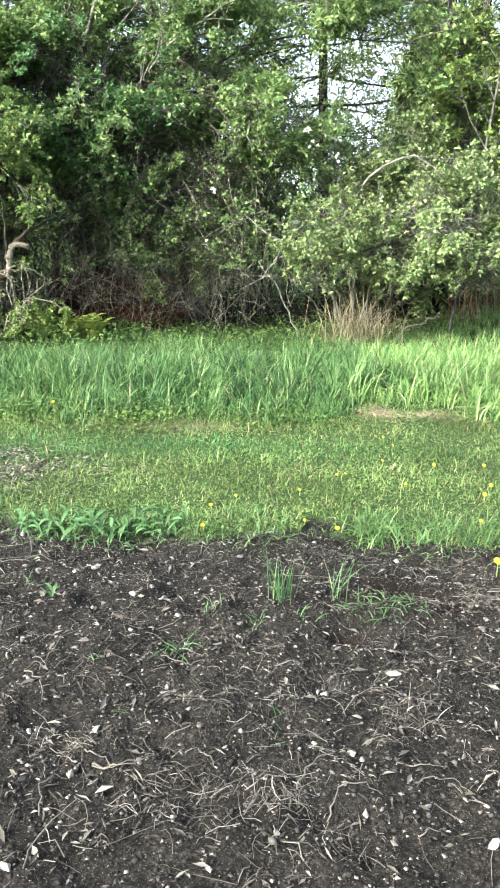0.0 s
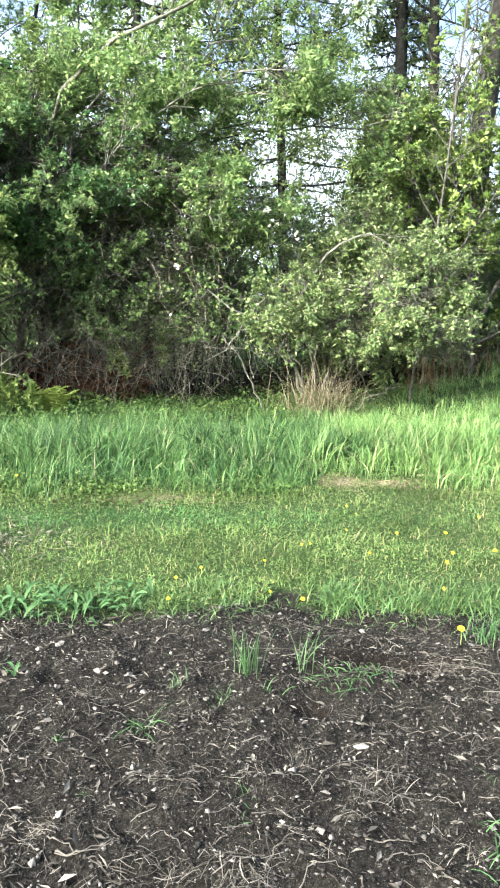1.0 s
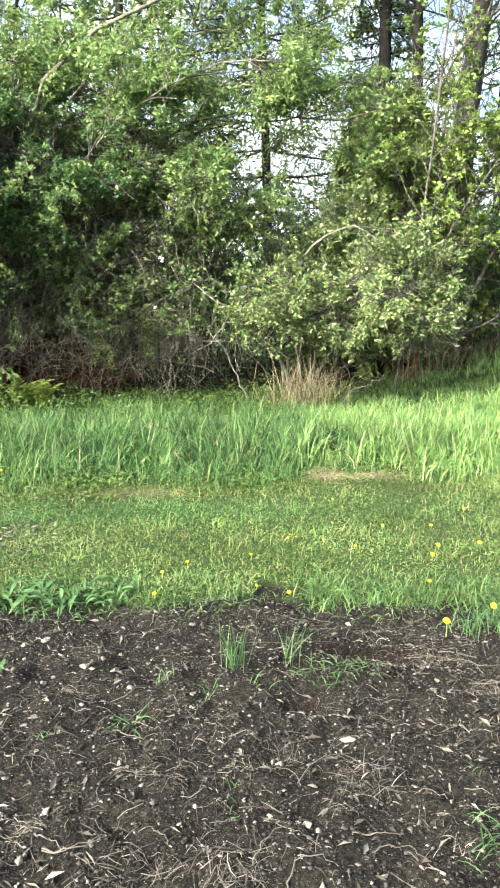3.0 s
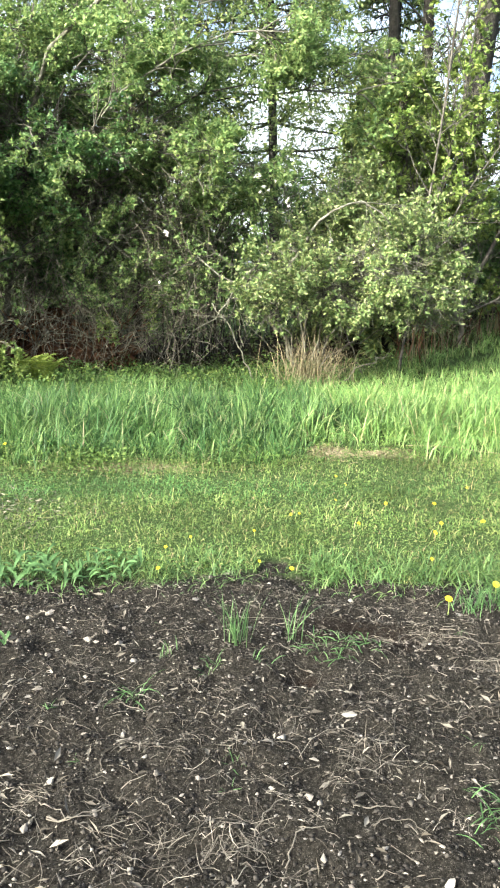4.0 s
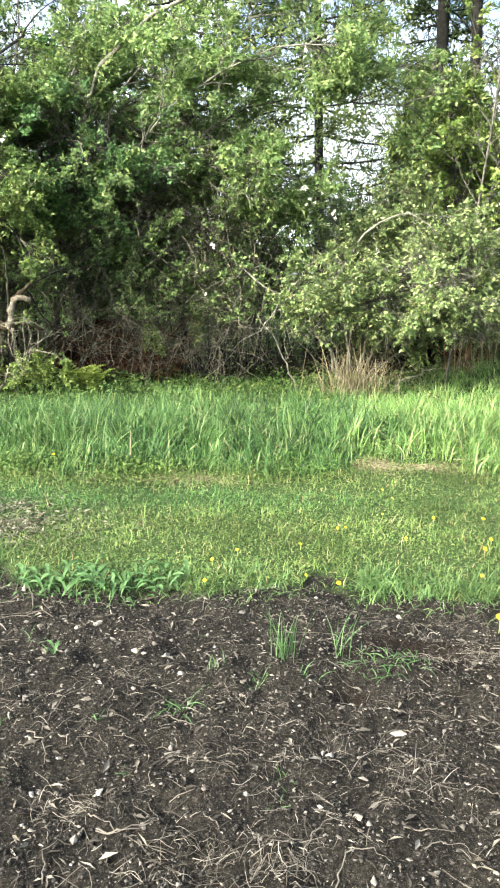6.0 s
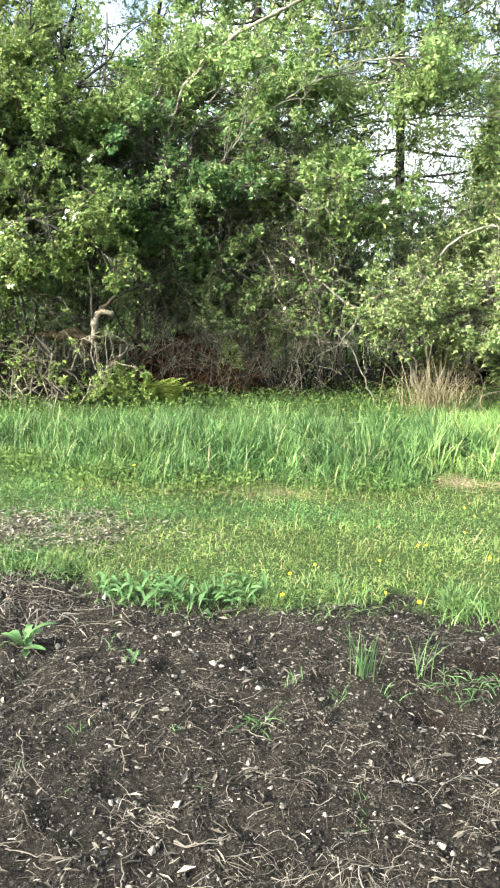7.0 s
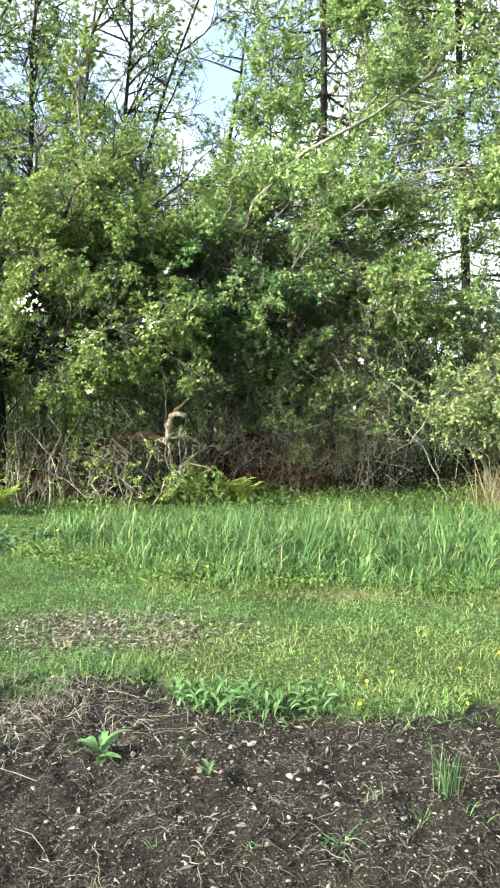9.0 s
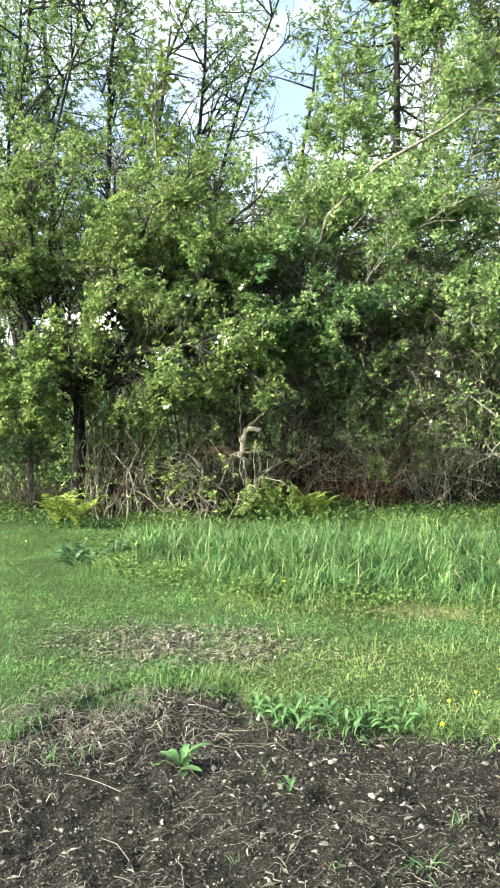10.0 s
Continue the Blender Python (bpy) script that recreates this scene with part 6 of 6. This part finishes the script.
part("thatch_chips", mesh_of("thatch_chips", *leaves(np.stack([x, y, gz(x, y) + RNG.uniform(0.004, 0.03, k)], 1), rand_unit(k) * np.array([1, 1, 0.35]), rand_unit(k) * 0.8 + np.array([0, 0, 1]), ln, ln * RNG.uniform(0.12, 0.4, k)), M_THATCH), None,
     "grey dead leaves and clippings on the worn lawn", category="leaf litter", kind="stuff")
stalk = thing("dry_stalk", "long pale dry stalk lying across the grass", "stalk", (1.55, 6.05, 0.05))
part("stalk", mesh_of("stalk", *tubes(resample([(1.33, 6.14, 0.07), (1.6, 6.03, 0.1), (1.86, 5.95, 0.06), (2.2, 5.9, 0.05)], 8, 0.004)[None], taper(1, 8, 0.005, 0.002), 5), M_HAY, False), stalk)

# ---- the dug bed: straw, crumbs and stones ----
reseed(4)
for mx, my, mr, mn in [(-0.15, 2.36, 0.1, 70), (0.4, 2.15, 0.09, 90), (0.82, 3.0, 0.1, 90), (0.5, 2.6, 0.1, 80), (-0.1, 1.8, 0.12, 110), (0.6, 2.98, 0.1, 90), (-0.62, 2.0, 0.06, 50),
                        (-0.32, 1.78, 0.1, 90), (0.95, 2.72, 0.08, 50), (-0.9, 2.5, 0.09, 60), (-0.4, 2.3, 0.07, 50), (0.15, 2.35, 0.09, 70), (-1.1, 2.75, 0.1, 60), (-0.62, 2.75, 0.08, 50)]:
    litter_sheet("straw_mat", "small mat of dry straw and roots on soil", mx, my, mr * 2.0, mr * 1.4, int(mn * 1.2), M_STRAW, (0.03, 0.1), 0.0012)
n = 10500
x, y = RNG.uniform(-2.2, 1.6, n), RNG.uniform(1.5, 3.7, n)
keep = (soil_at(x, y) > 0.5) & (RNG.uniform(0, 1, n) < (0.06 + 1.6 * vnoise(x, y, 0.2, 31) ** 3) * (1 + 0.5 * smooth(-0.6, -1.6, x)) * (0.8 + 0.25 * smooth(-0.4, 0.4, x)))
strands(x[keep], y[keep], 0.012 + 0.085 * RNG.uniform(0, 1, keep.sum()) ** 2, M_STRAW, "straw_litter", "dry tan roots and straw strewn over soil", 0.0013, 0.012)
n = 900
x, y = RNG.uniform(-2.1, -0.9, n), RNG.uniform(2.9, 3.75, n)
keep = (soil_at(x, y) > 0.4) & (np.exp(-(((x + 1.7) / 0.4) ** 2 + ((y - 3.35) / 0.22) ** 2)) > RNG.uniform(0, 1, n))
strands(x[keep], y[keep], RNG.uniform(0.04, 0.19, keep.sum()), M_STRAW, "straw_litter", "matted straw and roots at the bed corner", 0.0026, 0.05, 0.35)
n = 7000
x, y = RNG.uniform(-3.0, -1.5, n), RNG.uniform(2.2, 3.8, n)
keep = np.exp(-((x - np.interp(y, EDGE_Y[1:6], EDGE_X[1:6]) - 0.02) / 0.3) ** 2) * (0.3 + vnoise(x, y, 0.15, 95)) > RNG.uniform(0, 1, n)
strands(x[keep], y[keep], RNG.uniform(0.03, 0.13, keep.sum()), M_STRAW, "straw_litter", "dry cut grass strewn along the bed side", 0.0022, 0.05)
n = 50
x, y = RNG.uniform(-2.0, 1.5, n), RNG.uniform(1.5, 3.5, n)
keep = soil_at(x, y) > 0.6
strands(x[keep], y[keep], RNG.uniform(0.15, 0.3, keep.sum()), M_STRAW, "root_litter", "long pale curling dead roots on soil", 0.0019, 0.025)


n = 8500
x, y = RNG.uniform(-2.2, 1.6, n), RNG.uniform(1.5, 3.75, n)
keep = (soil_at(x, y) > 0.5) & (RNG.uniform(0, 1, n) < 0.3 + vnoise(x, y, 0.2, 35))
x, y = x[keep], y[keep]
k = len(x)
ln = 0.006 + 0.05 * RNG.uniform(0, 1, k) ** 2.2
part("leaf_chips", mesh_of("leaf_chips", *leaves(np.stack([x, y, gz(x, y) + 0.004], 1), rand_unit(k) * np.array([1, 1, 0.25]), rand_unit(k) * 0.7 + np.array([0, 0, 1]), ln, ln * RNG.uniform(0.12, 0.35, k)), M_CHIP), None,
     "flat dry chips of dead leaves on soil", category="leaf litter", kind="stuff")


# single roots and twigs that lie on the bed
ROOTS = [
    ("long pale root curling in a loop on soil", [(-0.606, 1.534), (-0.616, 1.652), (-0.577, 1.692), (-0.568, 1.738), (-0.543, 1.755), (-0.506, 1.74), (-0.486, 1.706), (-0.486, 1.676)]),
    ("forked dry twig lying on soil", [(-0.53, 1.9), (-0.464, 1.877), (-0.406, 1.903), (-0.359, 1.954)]),
    ("dry twig lying across soil", [(-0.563, 1.956), (-0.509, 1.921), (-0.462, 1.886)]),
    ("arched pale root on soil", [(0.119, 1.746), (0.159, 1.833), (0.218, 1.844), (0.259, 1.832), (0.263, 1.815)]),
    ("branched dry twig on soil", [(0.043, 1.841), (0.075, 1.904), (0.116, 1.954), (0.149, 1.975)]),
    ("branched dry twig on soil", [(0.32, 1.936), (0.373, 1.924), (0.459, 1.927)]),
    ("bent dry twig on soil", [(0.363, 1.859), (0.397, 1.878), (0.471, 1.895), (0.497, 1.816)]),
    ("dry root lying on soil", [(0.343, 1.683), (0.395, 1.702), (0.418, 1.711)]),
    ("thin root hooked over at its end on soil", [(-0.624, 1.715), (-0.641, 1.805), (-0.616, 1.852), (-0.572, 1.865)]),
]
TWIGS = [
    ("short straight straw on soil", [(-0.238, 1.959), (-0.187, 1.903)]),
    ("long pale root trailing over soil", [(-0.531, 1.907), (-0.463, 1.877), (-0.4, 1.904), (-0.361, 1.948)]),
    ("pale root stretched over soil", [(-0.435, 2.48), (-0.341, 2.425), (-0.277, 2.457)]),
    ("long straw lying at the bed edge", [(0.857, 2.964), (0.979, 2.911), (1.095, 2.917)]),
    ("pale root stretched over soil", [(-0.987, 1.832), (-0.889, 1.812), (-0.784, 1.809)]),
    ("crooked pale root on soil", [(-0.875, 2.378), (-0.808, 2.32), (-0.77, 2.261), (-0.766, 2.185)]),
    ("pale root stretched over soil", [(-1.204, 2.388), (-1.128, 2.261), (-1.037, 2.119), (-0.96, 2.087)]),
    ("forked pale root on soil", [(-0.827, 2.385), (-0.824, 2.475), (-0.78, 2.616), (-0.733, 2.684)]),
]
for lab, run in ROOTS + TWIGS:
    run = np.array(run)
    line = resample(np.stack([run[:, 0], run[:, 1], gz(run[:, 0], run[:, 1]) + 0.006], 1), 12, 0.005)
    line[:, 2] = gz(line[:, 0], line[:, 1]) + 0.004 + 0.008 * np.sin(np.linspace(0, math.pi, 12))
    part("dead_root", mesh_of("dead_root", *tubes(line[None], taper(1, 12, 0.0022, 0.001) * RNG.uniform(0.7, 1.3, (1, 12)), 5), M_STRAW, False), None, lab, category="root", group="roots on the bed")


def pebble_mesh(seed, mat, pts=11):
    rng = np.random.default_rng(seed)
    bm = bmesh.new()
    for _ in range(pts):
        v = rng.normal(size=3)
        v = v / np.linalg.norm(v) * rng.uniform(0.8, 1.1) * np.array([1, 0.78, 0.5])
        bm.verts.new(v * 0.5)
    r = bmesh.ops.convex_hull(bm, input=bm.verts)
    junk = list({g for g in r["geom_interior"] + r["geom_unused"] if isinstance(g, bmesh.types.BMVert)})
    if junk:
        bmesh.ops.delete(bm, geom=junk, context="VERTS")
    me = bpy.data.meshes.new("stone")
    bm.to_mesh(me)
    bm.free()
    me.materials.append(mat)
    return me


reseed(5)
STONES = [pebble_mesh(s, M_STONE) for s in range(9)]
WHITES = [pebble_mesh(s + 40, M_WHITESTONE) for s in range(4)]


def stone(x, y, size, kind, flat=1.0, stretch=1.0, turn=None):
    ob = new("stone", kind)
    z = float(gz(x, y)) + size * 0.12 * flat
    ob.matrix_basis = pose(x, y, z, RNG.uniform(-15, 15), RNG.uniform(-15, 15), RNG.uniform(0, 360) if turn is None else turn) @ Matrix.Diagonal((size * stretch, size, size * flat, 1))
    white = kind in WHITES
    tagged(ob, "angular white stone lying on dark soil" if white else "angular grey-tan stone lying on dark soil", "stone", "stones on the bed")


# x, y, size in centimetres, white
FRONT_STONES = [
    (-0.65, 1.54, 4.7, 1), (0.27, 1.54, 2.1, 1), (-0.17, 1.57, 3.0, 0), (-0.62, 1.57, 1.9, 1), (-0.19, 1.62, 2.2, 0), (0.51, 1.63, 4.4, 1),
    (0.28, 1.66, 2.8, 0), (-0.01, 1.67, 3.0, 0), (0.46, 1.75, 1.6, 1), (0.26, 1.76, 2.0, 0), (0.53, 1.77, 2.4, 0), (0.53, 1.77, 2.3, 1),
    (0.32, 1.83, 2.4, 0), (0.1, 1.83, 1.5, 0), (-0.58, 1.87, 4.9, 0), (-1.05, 1.88, 2.6, 0), (0.14, 1.89, 1.9, 0), (-0.18, 1.89, 1.2, 1),
    (-0.58, 1.91, 1.8, 1),
]
NEAR_STONES = [
    (0.2, 1.92, 2.6, 0), (-0.72, 1.92, 2.5, 0), (-0.83, 1.93, 3.3, 0), (-0.75, 1.94, 2.2, 1), (-0.61, 1.94, 2.0, 0), (0.2, 1.99, 5.0, 0),
    (0.09, 2.03, 3.1, 1), (-0.7, 2.03, 2.0, 0), (-0.12, 2.05, 2.6, 0), (-0.76, 2.06, 3.0, 1), (-0.56, 2.07, 4.5, 1), (-0.74, 2.07, 2.6, 0),
    (-1.12, 2.07, 2.4, 0), (0.02, 2.1, 2.2, 0), (-0.81, 2.1, 1.7, 0), (0.07, 2.12, 1.9, 0), (-0.29, 2.16, 3.2, 1), (-0.73, 2.25, 3.6, 1),
    (0.39, 2.28, 2.4, 0),
]
MIDDLE_STONES = [
    (-0.51, 2.32, 2.4, 0), (-0.85, 2.33, 3.7, 0), (0.53, 2.44, 2.5, 0), (0.65, 2.45, 2.1, 0), (-1.12, 2.53, 2.7, 0), (0.56, 2.61, 2.2, 0),
    (-0.16, 2.62, 2.2, 0), (0.74, 2.71, 3.9, 0), (0.73, 2.71, 4.0, 0), (-0.74, 2.82, 2.8, 0), (-0.75, 2.82, 3.3, 0), (-1.13, 2.84, 2.2, 1),
    (-1.44, 2.88, 2.3, 1), (-0.57, 2.9, 3.3, 0), (-0.48, 2.92, 5.2, 0), (-0.98, 2.92, 2.7, 1), (-0.61, 2.93, 5.2, 0), (0.14, 2.94, 2.8, 0),
    (-0.54, 2.97, 3.9, 0),
]
BACK_STONES = [
    (-1.32, 3.06, 5.2, 0), (-0.73, 3.07, 3.0, 0), (-0.9, 3.13, 3.6, 1), (-0.34, 3.14, 3.5, 0), (-0.82, 3.16, 4.6, 0), (-0.81, 3.17, 4.1, 0),
    (0.8, 3.18, 2.1, 0), (-1.08, 3.19, 4.7, 0), (-0.53, 3.29, 2.6, 0), (-0.2, 3.31, 4.7, 0), (0.51, 3.35, 4.3, 1), (-0.82, 3.38, 2.4, 0),
    (0.07, 3.38, 2.1, 0), (-0.38, 3.49, 3.3, 1), (0.14, 3.5, 3.5, 1), (-1.78, 3.63, 3.1, 1), (-1.7, 3.74, 3.1, 1),
]
for sx, sy, cm, wh in FRONT_STONES + NEAR_STONES + MIDDLE_STONES + BACK_STONES:
    stone(sx, sy, cm / 118, (WHITES if wh else STONES)[int(RNG.integers(0, 4))], RNG.uniform(0.75, 1.15), RNG.uniform(1.0, 1.3))
stone(0.39, 2.42, 0.045, WHITES[1], 0.5, 2.0, 15)
for k in range(280):
    sx, sy = RNG.uniform(-2.0, 1.5), RNG.uniform(1.6, 3.6)
    if soil_at(sx, sy) > 0.7:
        stone(sx, sy, float(0.011 + 0.024 * RNG.uniform(0, 1) ** 2.0), STONES[int(RNG.integers(0, 9))], RNG.uniform(0.6, 1), RNG.uniform(1, 1.5))
egg = new("stone", WHITES[2])
egg.matrix_basis = pose(-1.27, 3.57, float(gz(-1.27, 3.57)) + 0.02, 70, 10, 20) @ Matrix.Diagonal((0.035, 0.07, 0.05, 1))
tagged(egg, "upright white stone at the turf edge", "stone", "stones on the bed")


def grains(count, lo, hi, mat, name, label, power=2.0, area=(-2.2, 1.6, 1.5, 3.75)):
    x, y = RNG.uniform(area[0], area[1], count), RNG.uniform(area[2], area[3], count)
    keep = soil_at(x, y) > 0.5
    x, y = x[keep], y[keep]
    k = len(x)
    s = lo + (hi - lo) * RNG.uniform(0, 1, k) ** power
    o = np.array([[1, 0, 0], [-1, 0, 0], [0, 1, 0], [0, -1, 0], [0, 0, 1], [0, 0, -1]], float) * 0.5
    v = o[None] * s[:, None, None] * RNG.uniform(0.6, 1.4, (k, 6, 1)) + RNG.normal(size=(k, 6, 3)) * s[:, None, None] * 0.12
    v[:, :, 2] *= 0.6
    a = RNG.uniform(0, 6.28, k)
    c, sn = np.cos(a)[:, None], np.sin(a)[:, None]
    v = np.stack([v[:, :, 0] * c - v[:, :, 1] * sn, v[:, :, 0] * sn + v[:, :, 1] * c, v[:, :, 2]], -1)
    v += np.stack([x, y, gz(x, y) + s * 0.12], 1)[:, None]
    f = np.array([[0, 2, 4], [2, 1, 4], [1, 3, 4], [3, 0, 4], [2, 0, 5], [1, 2, 5], [3, 1, 5], [0, 3, 5]])
    fs = (np.arange(k)[:, None, None] * 6 + f[None]).reshape(-1, 3)
    part(name, mesh_of(name, v.reshape(-1, 3), fs, mat), None, label, category="gravel", kind="stuff")


grains(20000, 0.003, 0.019, M_CRUMB, "soil_crumbs", "loose dark crumbs of dug soil")
grains(9000, 0.003, 0.014, M_GRAVEL, "fine_gravel", "small pale gravel scattered through the soil")
grains(4500, 0.01, 0.06, M_CRUMB, "soil_clods", "clods of dug soil over the whole bed", 2.0, (-2.9, 4.6, -6.6, 1.5))
grains(1500, 0.01, 0.05, M_CRUMB, "soil_clods", "clods of dug soil at the bed end", 2.0, (1.6, 4.6, 1.5, 3.4))
grains(1500, 0.006, 0.03, M_GRAVEL, "fine_gravel", "pale gravel scattered over the whole bed", 2.0, (-2.9, 4.6, -6.6, 3.4))
n = 1300
x, y = RNG.uniform(-2.8, 4.5, n), RNG.uniform(-6.5, 1.6, n)
keep = soil_at(x, y) > 0.6
strands(x[keep], y[keep], RNG.uniform(0.04, 0.2, keep.sum()), M_STRAW, "straw_litter", "dry straw strewn over the rest of the bed", 0.0025, 0.02)
